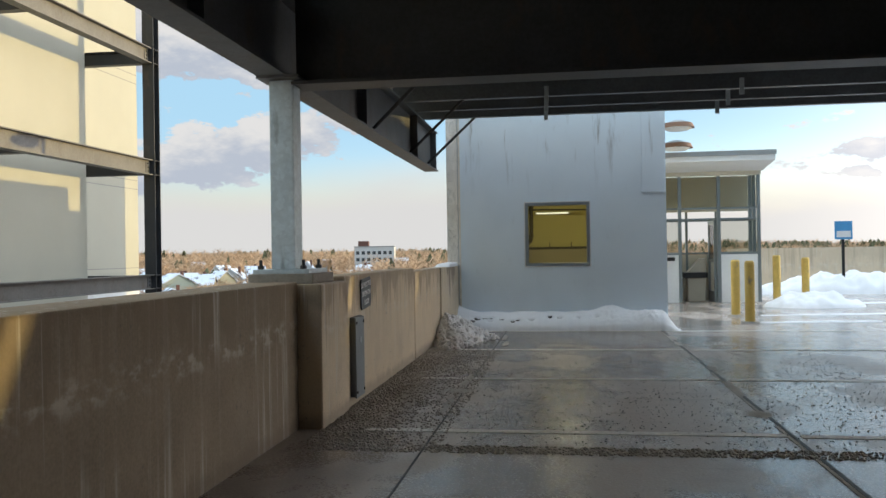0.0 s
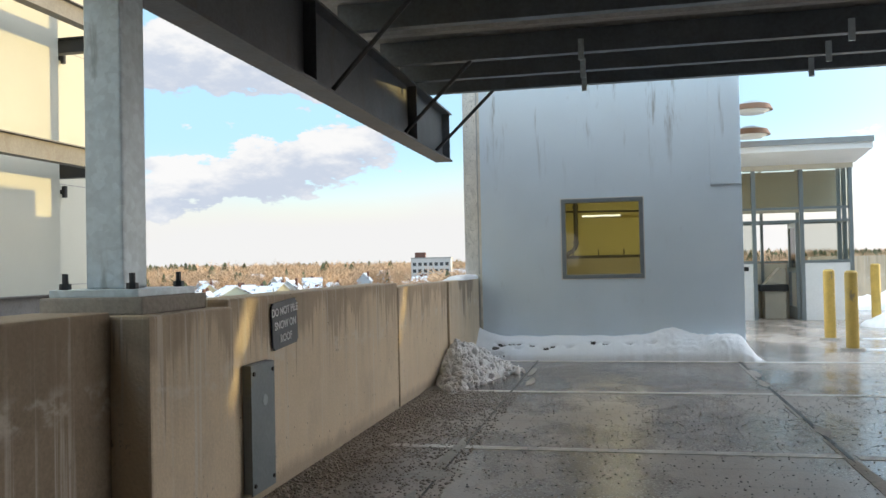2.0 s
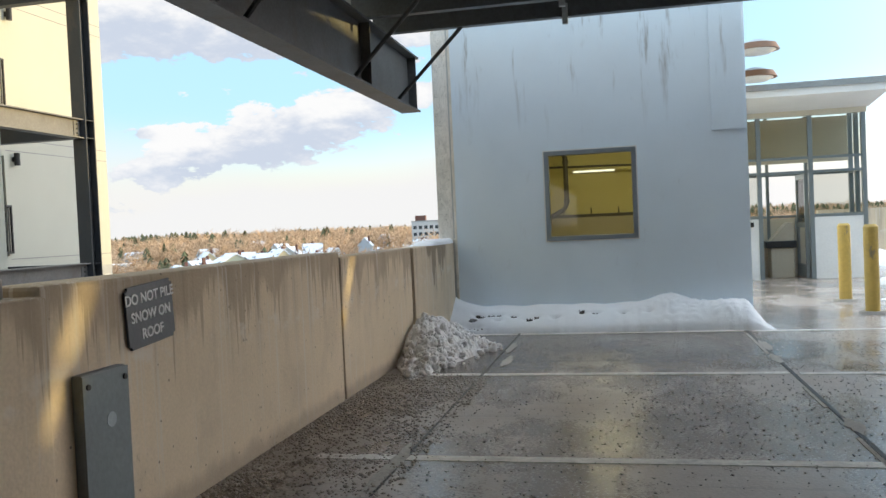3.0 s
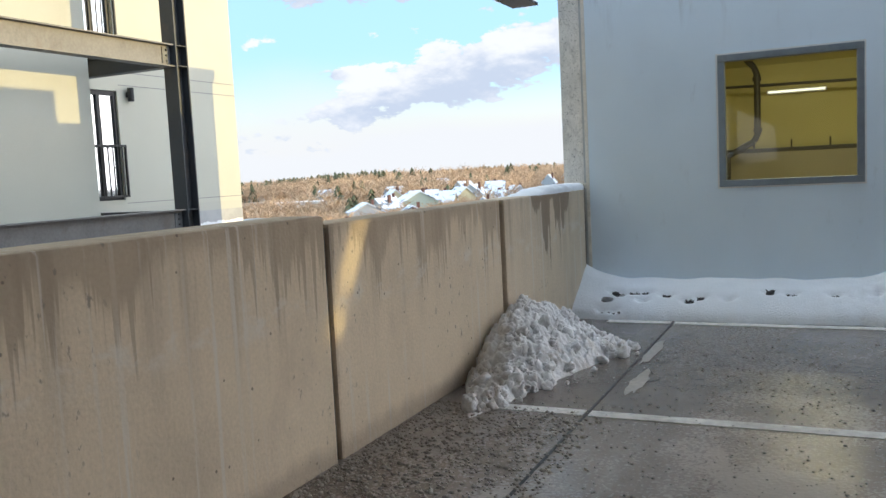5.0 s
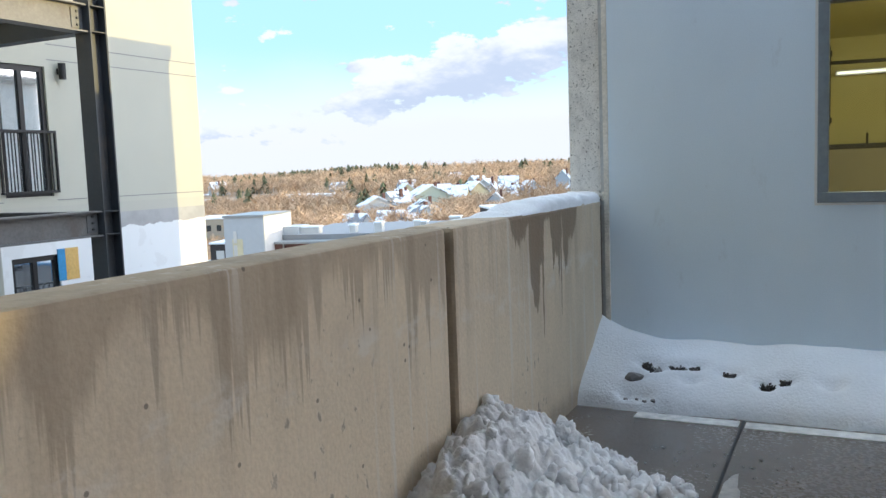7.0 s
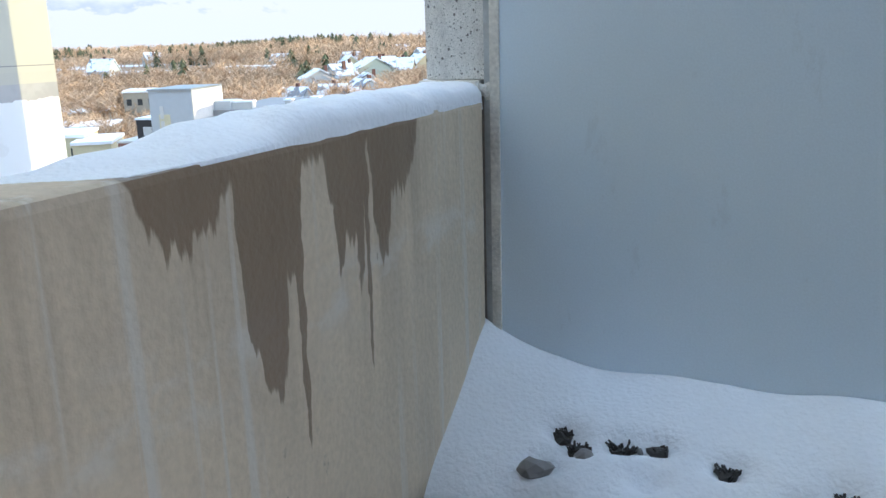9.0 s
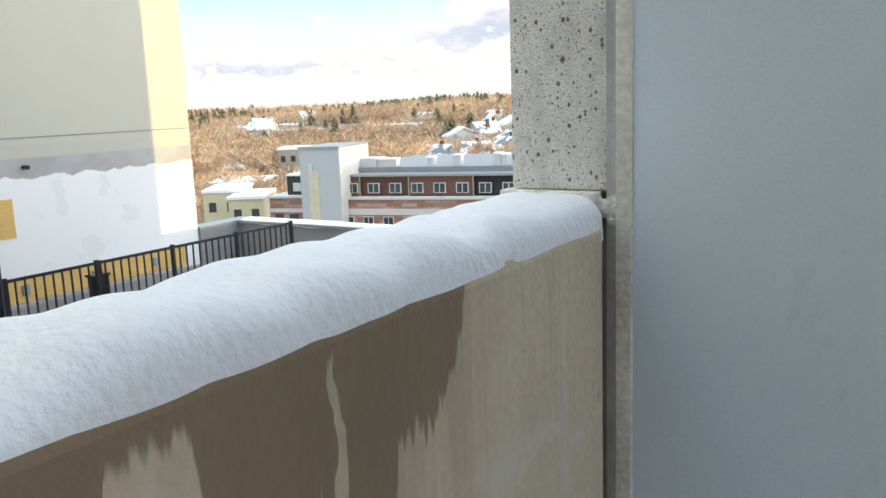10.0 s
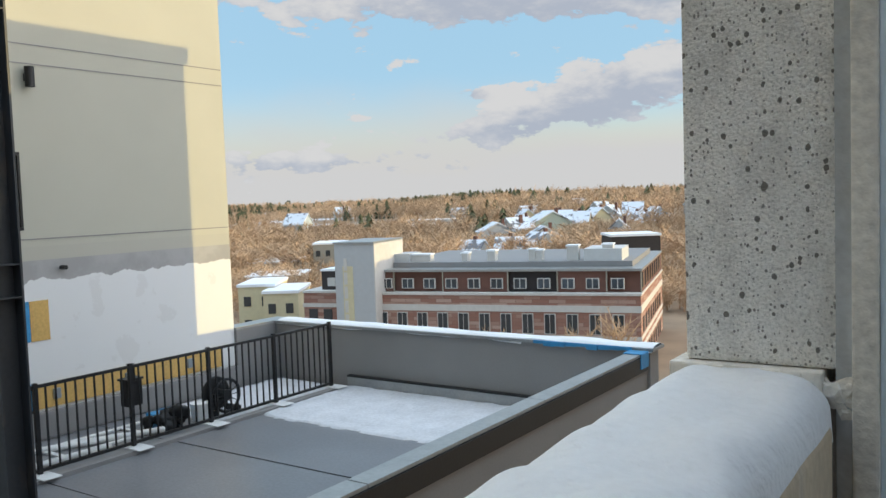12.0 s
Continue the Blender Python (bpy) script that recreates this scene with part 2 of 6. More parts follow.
def floor_wet(nt, col, vec, bs):
    big = noise_node(nt, vec, 0.35, (1, 1, 1), 5, 0.6, (4, 1, 0))
    patch = noise_node(nt, vec, 0.9, (1, 0.55, 1), 5, 0.6)
    wet = ramp(nt, patch, 0.42, 0.62)
    col = tint(nt, col, calc(nt, "MULTIPLY", wet, 0.6), (0.19, 0.16, 0.14))
    rimw = calc(nt, "MULTIPLY", ramp(nt, patch, 0.37, 0.44), ramp(nt, patch, 0.44, 0.50, 1, 0))
    col = tint(nt, col, calc(nt, "MULTIPLY", rimw, 0.35), (0.50, 0.46, 0.42))
    scuff = noise_node(nt, vec, 1.0, (7, 0.8, 1), 5, 0.65, (3, 2, 0))
    col = tint(nt, col, ramp(nt, scuff, 0.57, 0.70, 0, 0.4), (0.48, 0.44, 0.40))
    col = tint(nt, col, ramp(nt, big, 0.55, 0.68, 0, 0.35), (0.36, 0.33, 0.30))
    trk = noise_node(nt, vec, 1.0, (0.45, 9, 1), 4, 0.6, (1, 5, 0))
    col = tint(nt, col, ramp(nt, trk, 0.55, 0.72, 0, 0.3), (0.12, 0.10, 0.09))
    grit = noise_node(nt, vec, 55, (1, 1, 1), 2, 0.5)
    col = tint(nt, col, ramp(nt, grit, 0.66, 0.74, 0, 0.55), (0.46, 0.42, 0.38))
    y = axis(nt, vec, 1)
    rim = calc(nt, "ADD", axis(nt, vec, 0), calc(nt, "MULTIPLY", noise_node(nt, vec, 2.2, (1, 1, 1), 4), -0.7))
    dirt = calc(nt, "MULTIPLY", ramp(nt, rim, 0.15, 0.5, 1, 0), ramp(nt, y, 11.5, 12.5, 1, 0))
    col = tint(nt, col, calc(nt, "MULTIPLY", dirt, 0.55), (0.16, 0.13, 0.105))
    speck = noise_node(nt, vec, 60, (1, 1, 1), 3, 0.6, (2, 2, 0))
    col = tint(nt, col, calc(nt, "MULTIPLY", dirt, ramp(nt, speck, 0.57, 0.66, 0, 0.9)), (0.40, 0.35, 0.30))
    melt = ramp(nt, calc(nt, "ADD", y, calc(nt, "MULTIPLY", noise_node(nt, vec, 1.6, (1, 1, 1), 4), 1.2)), 11.5, 12.6)
    col = tint(nt, col, calc(nt, "MULTIPLY", melt, ramp(nt, axis(nt, vec, 0), 3.2, 4.2, 0.78, 0.0)), (0.12, 0.096, 0.076))
    r = calc(nt, "ADD", ramp(nt, patch, 0.40, 0.58, 0.36, 0.12), ramp(nt, grit, 0.4, 0.7, 0.0, 0.18))
    r = calc(nt, "MULTIPLY", r, ramp(nt, melt, 0.0, 1.0, 1.0, 0.65))
    nt.links.new(r, bs.inputs["Roughness"])
    return col


def pits(nt, col, vec, bs):
    """Sandy concrete with air holes of two sizes."""
    grain = noise_node(nt, vec, 240, (1, 1, 1), 3, 0.7)
    col = tint(nt, col, ramp(nt, grain, 0.50, 0.64, 0, 0.5), (0.42, 0.40, 0.365))
    cloud = noise_node(nt, vec, 16, (1, 1, 0.6), 6, 0.7)
    col = tint(nt, col, ramp(nt, cloud, 0.46, 0.66, 0, 0.4), (0.52, 0.50, 0.47))
    wob = noise_node(nt, vec, 210, (1, 1, 1), 2)
    for scale, least, size, deep in ((95, 0.50, 0.36, 0.9), (190, 0.45, 0.34, 0.75), (46, 0.90, 0.26, 0.9)):
        v = nt.nodes.new("ShaderNodeTexVoronoi"); v.inputs["Scale"].default_value = scale
        m = nt.nodes.new("ShaderNodeMapping"); m.inputs["Scale"].default_value = (1, 1, 0.8)
        nt.links.new(vec, m.inputs[0]); nt.links.new(m.outputs[0], v.inputs["Vector"])
        rad = calc(nt, "ADD", ramp(nt, axis(nt, v.outputs["Color"], 0), least, 1.0, 0.0, size), calc(nt, "MULTIPLY", calc(nt, "SUBTRACT", wob, 0.5), 0.3))
        hole = ramp(nt, calc(nt, "SUBTRACT", v.outputs["Distance"], rad), -0.05, 0.03, deep, 0)
        hole = calc(nt, "MULTIPLY", hole, ramp(nt, axis(nt, v.outputs["Color"], 0), least, least + 0.06))
        col = tint(nt, col, hole, (0.13, 0.118, 0.10))
    return col


def galva(nt, col, vec, bs):
    v = nt.nodes.new("ShaderNodeTexVoronoi"); v.inputs["Scale"].default_value = 26
    nt.links.new(vec, v.inputs["Vector"])
    col = tint(nt, col, ramp(nt, v.outputs["Color"], 0.2, 0.8, 0, 0.35), (0.38, 0.43, 0.46))
    s = noise_node(nt, vec, 1.0, (6, 6, 1.3), 5, 0.6)
    return tint(nt, col, ramp(nt, s, 0.56, 0.66, 0, 0.55), (0.20, 0.21, 0.21))


def rusty(nt, col, vec, bs):
    s = noise_node(nt, vec, 3.0, (1, 1, 0.5), 6, 0.65)
    return tint(nt, col, ramp(nt, s, 0.52, 0.7, 0, 0.5), (0.10, 0.075, 0.055))


def peel(nt, col, vec, bs):
    s = noise_node(nt, vec, 5.0, (1, 1, 0.6), 6, 0.65)
    return tint(nt, col, ramp(nt, s, 0.60, 0.66, 0, 0.8), (0.22, 0.19, 0.14))


def brickwork(nt, col, vec, bs):
    b = nt.nodes.new("ShaderNodeTexBrick")
    b.inputs["Scale"].default_value = 1.0
    b.inputs["Brick Width"].default_value, b.inputs["Row Height"].default_value = 1.6, 0.36
    b.inputs["Mortar Size"].default_value = 0.02
    b.inputs["Color1"].default_value, b.inputs["Color2"].default_value = (0.31, 0.155, 0.115, 1), (0.58, 0.43, 0.35, 1)
    b.inputs["Mortar"].default_value, b.inputs["Bias"].default_value = (0.22, 0.13, 0.10, 1), -0.35
    c = nt.nodes.new("ShaderNodeCombineXYZ")
    nt.links.new(calc(nt, "ADD", axis(nt, vec, 0), axis(nt, vec, 1)), c.inputs[0])
    nt.links.new(axis(nt, vec, 2), c.inputs[1])
    nt.links.new(c.outputs[0], b.inputs["Vector"])
    return b.outputs["Color"]


def jagged(nt, col, vec, bs):
    """White primer below a ragged line, bare grey render in a band over it, and stucco above."""
    z = axis(nt, vec, 2)
    n = noise_node(nt, vec, 1.0, (3, 3, 0.6), 5, 0.6)
    edge = calc(nt, "ADD", 0.34, calc(nt, "MULTIPLY", n, 0.24))
    low = ramp(nt, calc(nt, "SUBTRACT", edge, z), 0, 0.01)
    g = noise_node(nt, vec, 2.0, (1, 1, 1), 5, 0.6)
    band = ramp(nt, z, 0.715, 0.725, 1, 0)
    col = tint(nt, col, band, (0.36, 0.35, 0.34))
    col = tint(nt, col, calc(nt, "MULTIPLY", band, ramp(nt, g, 0.4, 0.65, 0, 0.6)), (0.47, 0.46, 0.45))
    col = tint(nt, col, low, (0.78, 0.78, 0.77))
    return tint(nt, col, calc(nt, "MULTIPLY", low, ramp(nt, g, 0.58, 0.62, 0, 0.25)), (0.6, 0.58, 0.55))


def snow_dirt(nt, col, vec, bs):
    z = axis(nt, vec, 2)
    n = noise_node(nt, vec, 7, (1, 1, 1), 5, 0.6)
    return tint(nt, col, calc(nt, "MULTIPLY", ramp(nt, n, 0.45, 0.7, 0, 0.8), ramp(nt, z, 0.02, 0.22, 0.9, 0.2)), (0.42, 0.34, 0.27))


def ground_cover(nt, col, vec, bs):
    n = noise_node(nt, vec, 0.02, (1, 1, 1), 6, 0.6)
    return tint(nt, col, ramp(nt, n, 0.56, 0.62), (0.72, 0.74, 0.78))


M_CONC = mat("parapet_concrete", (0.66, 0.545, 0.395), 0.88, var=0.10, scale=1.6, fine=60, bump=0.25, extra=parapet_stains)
# darker copy of the parapet concrete: grime and canopy shade in one colour
M_CONC_DARK = mat("grimy_shaded_concrete", (0.33, 0.265, 0.19), 0.88, var=0.2, scale=2.4, fine=60, bump=0.3, extra=parapet_stains)
M_CONC_PLAIN = mat("plain_concrete", (0.33, 0.30, 0.26), 0.88, var=0.2, scale=2, fine=50, bump=0.25)
M_PAINT = mat("painted_stucco", (0.80, 0.90, 0.985), 0.75, var=0.05, scale=1.2, fine=160, bump=0.07, extra=wall_stains)
M_PITTED = mat("pitted_concrete", (0.95, 0.92, 0.87), 0.92, var=0.14, scale=5, fine=220, bump=0.6, extra=pits)
M_FLOOR = mat("wet_concrete_floor", (0.45, 0.382, 0.335), 0.4, var=0.16, scale=0.8, fine=45, bump=0.22, extra=floor_wet)
M_LINE = mat("worn_white_paint", (0.74, 0.72, 0.68), 0.55, var=0.35, scale=3, fine=22, bump=0.1)
M_TAR = mat("joint_sealant", (0.025, 0.024, 0.023), 0.6, var=0.3)
M_GROUT = mat("joint_patch", (0.42, 0.40, 0.37), 0.8, var=0.3, scale=3, fine=30)
M_SNOW = mat("snow", (0.86, 0.87, 0.89), 0.75, var=0.04, scale=3, fine=70, bump=0.5)
def melting(nt, col, vec, bs):
    n = noise_node(nt, vec, 0.35, (1, 1, 1), 4, 0.6)
    return tint(nt, col, ramp(nt, n, 0.52, 0.56, 0, 0.9), (0.13, 0.125, 0.13))


# thin terrace snow, its shade put into a greyer base colour
M_SHADESNOW = mat("shaded_thin_snow", (0.62, 0.63, 0.66), 0.7, var=0.16, scale=2.5, fine=25, bump=0.4)
M_ROOFSNOW = mat("half_melted_roof_snow", (0.74, 0.77, 0.82), 0.8, var=0.06, scale=0.5, fine=3, bump=0, extra=melting)
M_SNOW_DIRTY = mat("dirty_snow", (0.87, 0.86, 0.85), 0.75, var=0.1, scale=6, fine=50, bump=0.6, extra=snow_dirt)
M_GALV = mat("galvanised_steel", (0.56, 0.63, 0.66), 0.5, metal=0.3, var=0.12, scale=5, fine=30, bump=0.1, extra=galva)
M_STEEL = mat("dark_painted_steel", (0.055, 0.058, 0.062), 0.5, metal=0.2, var=0.25, scale=3, fine=30, bump=0.12, extra=rusty)
M_GIRDER = mat("grey_painted_steel", (0.115, 0.118, 0.122), 0.5, metal=0.2, var=0.2, scale=3, fine=30, bump=0.1, extra=rusty)
M_FRAMESTEEL = mat("charcoal_painted_steel", (0.036, 0.038, 0.042), 0.5, metal=0.1, var=0.15, scale=3, fine=30, bump=0.08, extra=rusty)
M_PURLIN = mat("purlin_steel", (0.13, 0.145, 0.16), 0.45, metal=0.3, var=0.2, scale=3, fine=30, bump=0.1)
M_PLASTER = mat("rough_plaster_strip", (0.78, 0.74, 0.67), 0.9, var=0.22, scale=7, fine=70, bump=0.4)
M_SEAL = mat("grey_sealant", (0.50, 0.51, 0.51), 0.7, var=0.15, scale=6, fine=60, bump=0.25)
# frame charcoal made lighter: sunlight on the long beams is in the colour
M_BEAMGREY = mat("sunlit_beam_steel", (0.15, 0.142, 0.135), 0.55, metal=0.1, var=0.2, scale=3, fine=30, bump=0.08, extra=rusty)
M_DECK = mat("deck_underside", (0.36, 0.36, 0.35), 0.6, var=0.2, scale=2, fine=20)
M_BLACK = mat("black_metal", (0.012, 0.012, 0.013), 0.45, metal=0.2, var=0.2)
M_FRAME = mat("grey_window_frame", (0.30, 0.34, 0.375), 0.4, metal=0.5, var=0.1, scale=8)
M_ALU = mat("aluminium_frame", (0.23, 0.26, 0.27), 0.4, metal=0.4, var=0.08)
M_YELLOW = mat("yellow_bollard_paint", (0.56, 0.38, 0.09), 0.55, var=0.12, scale=4, fine=20, extra=peel)
M_STUCCO = mat("pale_stucco", (0.49, 0.475, 0.395), 0.9, var=0.05, scale=1, fine=90, bump=0.25)
M_STUCCO_LOW = mat("unfinished_stucco", (0.47, 0.455, 0.385), 0.9, var=0.05, scale=1, fine=90, bump=0.25, extra=jagged)
M_GREYWALL = mat("grey_parapet_panel", (0.25, 0.24, 0.235), 0.6, var=0.08, scale=1.5, fine=50, bump=0.1)
M_COPING = mat("coping_metal", (0.34, 0.345, 0.34), 0.35, metal=0.4, var=0.15, scale=3, fine=25, bump=0.08)
M_FASCIA = mat("dark_fascia", (0.010, 0.0095, 0.0095), 0.5, var=0.2)
M_MEMBRANE = mat("roof_membrane", (0.19, 0.19, 0.20), 0.35, var=0.18, scale=0.8, fine=30, bump=0.1)
M_SHEATH = mat("yellow_sheathing", (0.62, 0.40, 0.13), 0.85, var=0.15, scale=3, fine=30)
M_BLUE = mat("blue_wrap", (0.04, 0.25, 0.50), 0.5, var=0.2, scale=4)
M_WHITE = mat("white_paint", (0.78, 0.78, 0.77), 0.7, var=0.06)
M_SIGN = mat("dark_sign_face", (0.03, 0.035, 0.042), 0.4, var=0.1)
M_LETTER = mat("sign_letters", (0.72, 0.72, 0.72), 0.6, var=0.05)
M_BOX = mat("grey_box_paint", (0.17, 0.20, 0.215), 0.5, metal=0.1, var=0.12, scale=4)
M_BRICK = mat("brick_facade", (0.3, 0.17, 0.12), 0.9, var=0.1, extra=brickwork)
M_BROWN = mat("brown_cladding", (0.155, 0.072, 0.052), 0.8, var=0.1)
M_DARKCLAD = mat("dark_cladding", (0.045, 0.037, 0.035), 0.8, var=0.1)
M_BAND = mat("light_stone_band", (0.60, 0.57, 0.53), 0.85, var=0.08)
M_TOWER = mat("grey_metal_cladding", (0.47, 0.48, 0.49), 0.55, var=0.05)
M_PALEYEL = mat("pale_yellow_siding", (0.62, 0.55, 0.36), 0.85, var=0.08)
M_PALEGREEN = mat("pale_green_siding", (0.45, 0.50, 0.42), 0.85, var=0.08)
M_PALEBLUE = mat("pale_blue_siding", (0.48, 0.54, 0.60), 0.85, var=0.08)
M_SIDING = mat("white_siding", (0.58, 0.575, 0.56), 0.85, var=0.08)
M_TWIG = mat("bare_twigs", (0.58, 0.40, 0.25), 0.95, var=0.35, scale=0.02, fine=0.3, bump=0)
M_EVERGREEN = mat("evergreen_needles", (0.115, 0.12, 0.06), 0.9, var=0.35, scale=0.05, fine=0.5, bump=0)
M_BARK = mat("bark", (0.11, 0.085, 0.065), 0.95, var=0.2, scale=1)
M_GROUND = mat("winter_ground", (0.32, 0.225, 0.145), 0.95, var=0.25, scale=0.01, fine=0.2, bump=0, extra=ground_cover)
M_ROOM = mat("room_wall_paint", (0.62, 0.57, 0.30), 0.85, var=0.05)
M_BEIGE = mat("beige_plastic", (0.34, 0.31, 0.25), 0.6, var=0.1)
M_BLIND = mat("cream_roller_blind", (0.64, 0.60, 0.50), 0.9, var=0.05)
M_PIPE = mat("dark_pipe", (0.05, 0.045, 0.04), 0.5, var=0.1)
M_RED = mat("red_paint", (0.45, 0.03, 0.03), 0.5, var=0.1)
M_SIGNBLUE = mat("blue_sign", (0.07, 0.28, 0.55), 0.5, var=0.1)


def glass(name, color=(1, 1, 1), rough=0.02):
    m = bpy.data.materials.new(name)
    m.use_nodes = True
    nt = m.node_tree
    b = nt.nodes["Principled BSDF"]
    tr, mx, fr = nt.nodes.new("ShaderNodeBsdfTransparent"), nt.nodes.new("ShaderNodeMixShader"), nt.nodes.new("ShaderNodeFresnel")
    gl = nt.nodes.new("ShaderNodeBsdfGlossy")
    gl.inputs["Roughness"].default_value = rough
    tr.inputs[0].default_value = (*color, 1)
    fr.inputs[0].default_value = 1.5
    nt.links.new(fr.outputs[0], mx.inputs[0]); nt.links.new(tr.outputs[0], mx.inputs[1]); nt.links.new(gl.outputs[0], mx.inputs[2])
    nt.links.new(mx.outputs[0], nt.nodes["Material Output"].inputs[0])
    nt.nodes.remove(b)
    return m


M_GLASS = glass("clear_glass", (0.85, 0.86, 0.83))
M_DARKGLASS = mat("dark_window_glass", (0.03, 0.04, 0.05), 0.08, var=0.2, scale=0.3, bump=0, spec=0.8)


M_MIRROR = mat("sky_reflecting_glass", (0.62, 0.66, 0.70), 0.04, metal=0.9, var=0.04, scale=0.5, fine=3, bump=0)


def glow(name, color, strength):
    m = bpy.data.materials.new(name)
    m.use_nodes = True
    b = m.node_tree.nodes["Principled BSDF"]
    b.inputs["Base Color"].default_value = (*color, 1)
    b.inputs["Emission Color"].default_value, b.inputs["Emission Strength"].default_value = (*color, 1), strength
    return m


# glow for the bar that imitates a reflection in the stair window
M_REFLBAR = glow("reflected_tube_glow", (1.0, 0.95, 0.7), 0.9)
M_TUBE = glow("lamp_tube", (1.0, 0.93, 0.62), 14.0)


# ---- mesh helpers ----
def add_box(bm, x0, x1, y0, y1, z0, z1, bevel=0.0):
    r = bmesh.ops.create_cube(bm, size=1, matrix=Matrix.Translation(((x0 + x1) / 2, (y0 + y1) / 2, (z0 + z1) / 2)) @ Matrix.Diagonal((x1 - x0, y1 - y0, z1 - z0, 1)))
    if bevel:
        es = {e for v in r["verts"] for e in v.link_edges}
        bmesh.ops.bevel(bm, geom=list(es), offset=bevel, segments=2, affect="EDGES", profile=0.6)
    return bm


def box(x0, x1, y0, y1, z0, z1, bevel=0.0):
    return add_box(bmesh.new(), x0, x1, y0, y1, z0, z1, bevel)


def add_rod(bm, a, b, r, seg=10, r2=None):
    a, b = Vector(a), Vector(b)
    m = Matrix.Translation((a + b) / 2) @ (b - a).to_track_quat("Z", "Y").to_matrix().to_4x4()
    bmesh.ops.create_cone(bm, cap_ends=True, segments=seg, radius1=r, radius2=r if r2 is None else r2, depth=(b - a).length, matrix=m)
    return bm


def rod(a, b, r, seg=10, r2=None):
    return add_rod(bmesh.new(), a, b, r, seg, r2)


def add_prism(bm, pts, axis_i, lo, hi):
    """Extrudes a polygon: pts in the other two axes, in order."""
    def put(p, d):
        c = list(p)
        c.insert(axis_i, d)
        return bm.verts.new(c)
    A, B = [put(p, lo) for p in pts], [put(p, hi) for p in pts]
    n = len(pts)
    bm.faces.new(A); bm.faces.new(B[::-1])
    for i in range(n):
        bm.faces.new((A[i], B[i], B[(i + 1) % n], A[(i + 1) % n]))
    bmesh.ops.recalc_face_normals(bm, faces=bm.faces[:])
    return bm


def prism(pts, axis_i, lo, hi):
    return add_prism(bmesh.new(), pts, axis_i, lo, hi)


def ibeam(axis_i, lo, hi, u, z0, z1, w, tf=0.02, tw=0.012):
    """A rolled beam along x (0) or y (1), centred on u, from z0 to z1."""
    h = w / 2
    pts = [(u - h, z0), (u + h, z0), (u + h, z0 + tf), (u + tw / 2, z0 + tf), (u + tw / 2, z1 - tf), (u + h, z1 - tf), (u + h, z1), (u - h, z1), (u - h, z1 - tf), (u - tw / 2, z1 - tf), (u - tw / 2, z0 + tf), (u - h, z0 + tf)]
    return prism(pts, axis_i, lo, hi)


def part(name, bm, material, parent=None, label="", smooth=False):
    me = bpy.data.meshes.new(name)
    bm.to_mesh(me)
    bm.free()
    me.materials.append(material)
    if smooth:
        me.polygons.foreach_set("use_smooth", [True] * len(me.polygons))
    ob = new(name, me)
    if parent:
        ob.parent = parent
        if parent.type == "EMPTY":
            ob.matrix_parent_inverse = Matrix.Translation(-parent.location)
    if label:
        ob["label"] = label
    return ob


def share(name, me, parent, loc=(0, 0, 0), rot=0.0, scale=(1, 1, 1)):
    """Another object on the same mesh."""
    ob = new(name, me)
    ob.location, ob.rotation_euler, ob.scale = loc, (0, 0, rot), scale
    ob.parent = parent
    if parent.type == "EMPTY":
        ob.matrix_parent_inverse = Matrix.Translation(-parent.location)
    return ob


def thing(name, label, category, group="", kind="", at=(0, 0, 0)):
    ob = new(name)
    ob.location = at
    ob.empty_display_size = 0.1
    return tagged(ob, label, category, group, kind)


def solid(name, bm, material, label, category, group="", kind="", smooth=False):
    return tagged(part(name, bm, material, None, "", smooth), label, category, group, kind)


# ---- structure: the garage roof ----
FZ = -0.04                      # top of the parking deck
WY = 14.475                     # painted stair tower's face
ground_z = -15.0


def slab(name, x0, x1, y0, y1, z0, z1, material, label, category, bevel=0.0):
    return solid(name, box(x0, x1, y0, y1, z0, z1, bevel), material, label, category, kind="structure")


slab("floor", -0.5, 26, -24, 30, FZ - 0.35, FZ, M_FLOOR, "wet dark concrete parking deck with gritty patches", "floor")

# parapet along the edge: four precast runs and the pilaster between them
slab("parapet_1", -0.55, -0.16, -24, 5.95, FZ - 0.2, 1.088, M_CONC_DARK, "grimy brown concrete parapet with rain streaks, darkened for canopy shade", "parapet", 0.012)
slab("parapet_2", -0.27, 0.0, 6.75, 10.14, FZ - 0.2, 1.11, M_CONC, "tan concrete parapet panel with rain streaks", "parapet", 0.018)
slab("parapet_3", -0.20, 0.0, 10.175, 12.355, FZ - 0.2, 1.07, M_CONC, "tan concrete parapet panel beside a sealed joint", "parapet", 0.018)
slab("parapet_4", -0.20, 0.02, 12.385, WY - 0.001, FZ - 0.2, 1.07, M_CONC, "concrete parapet panel with dark meltwater stains", "parapet", 0.018)
slab("pilaster", -0.62, 0.03, 5.95, 6.75, FZ - 0.2, 1.07, M_CONC, "concrete pilaster that carries the steel column", "pilaster", 0.015)
for i, (jy, w) in enumerate(((10.1575, 0.026), (12.37, 0.022))):
    slab("trim_%d" % (i + 1), -0.19, -0.022, jy - w / 2, jy + w / 2, FZ, 1.05, M_TAR, "dark recessed sealant joint between parapet panels", "joint")

# ---- the stair tower ----
TX0, TX1, TY1, TZ = 0.072, 3.62, 27.38, 4.2
WX0, WX1, WZ0, WZ1 = 1.21, 2.325, 1.035, 2.145
wall = bmesh.new()
T = 0.22
add_box(wall, TX0, WX0, WY, WY + T, FZ - 0.2, TZ)
add_box(wall, WX1, TX1, WY, WY + T, FZ - 0.2, TZ)
add_box(wall, WX0, WX1, WY, WY + T, FZ - 0.2, WZ0)
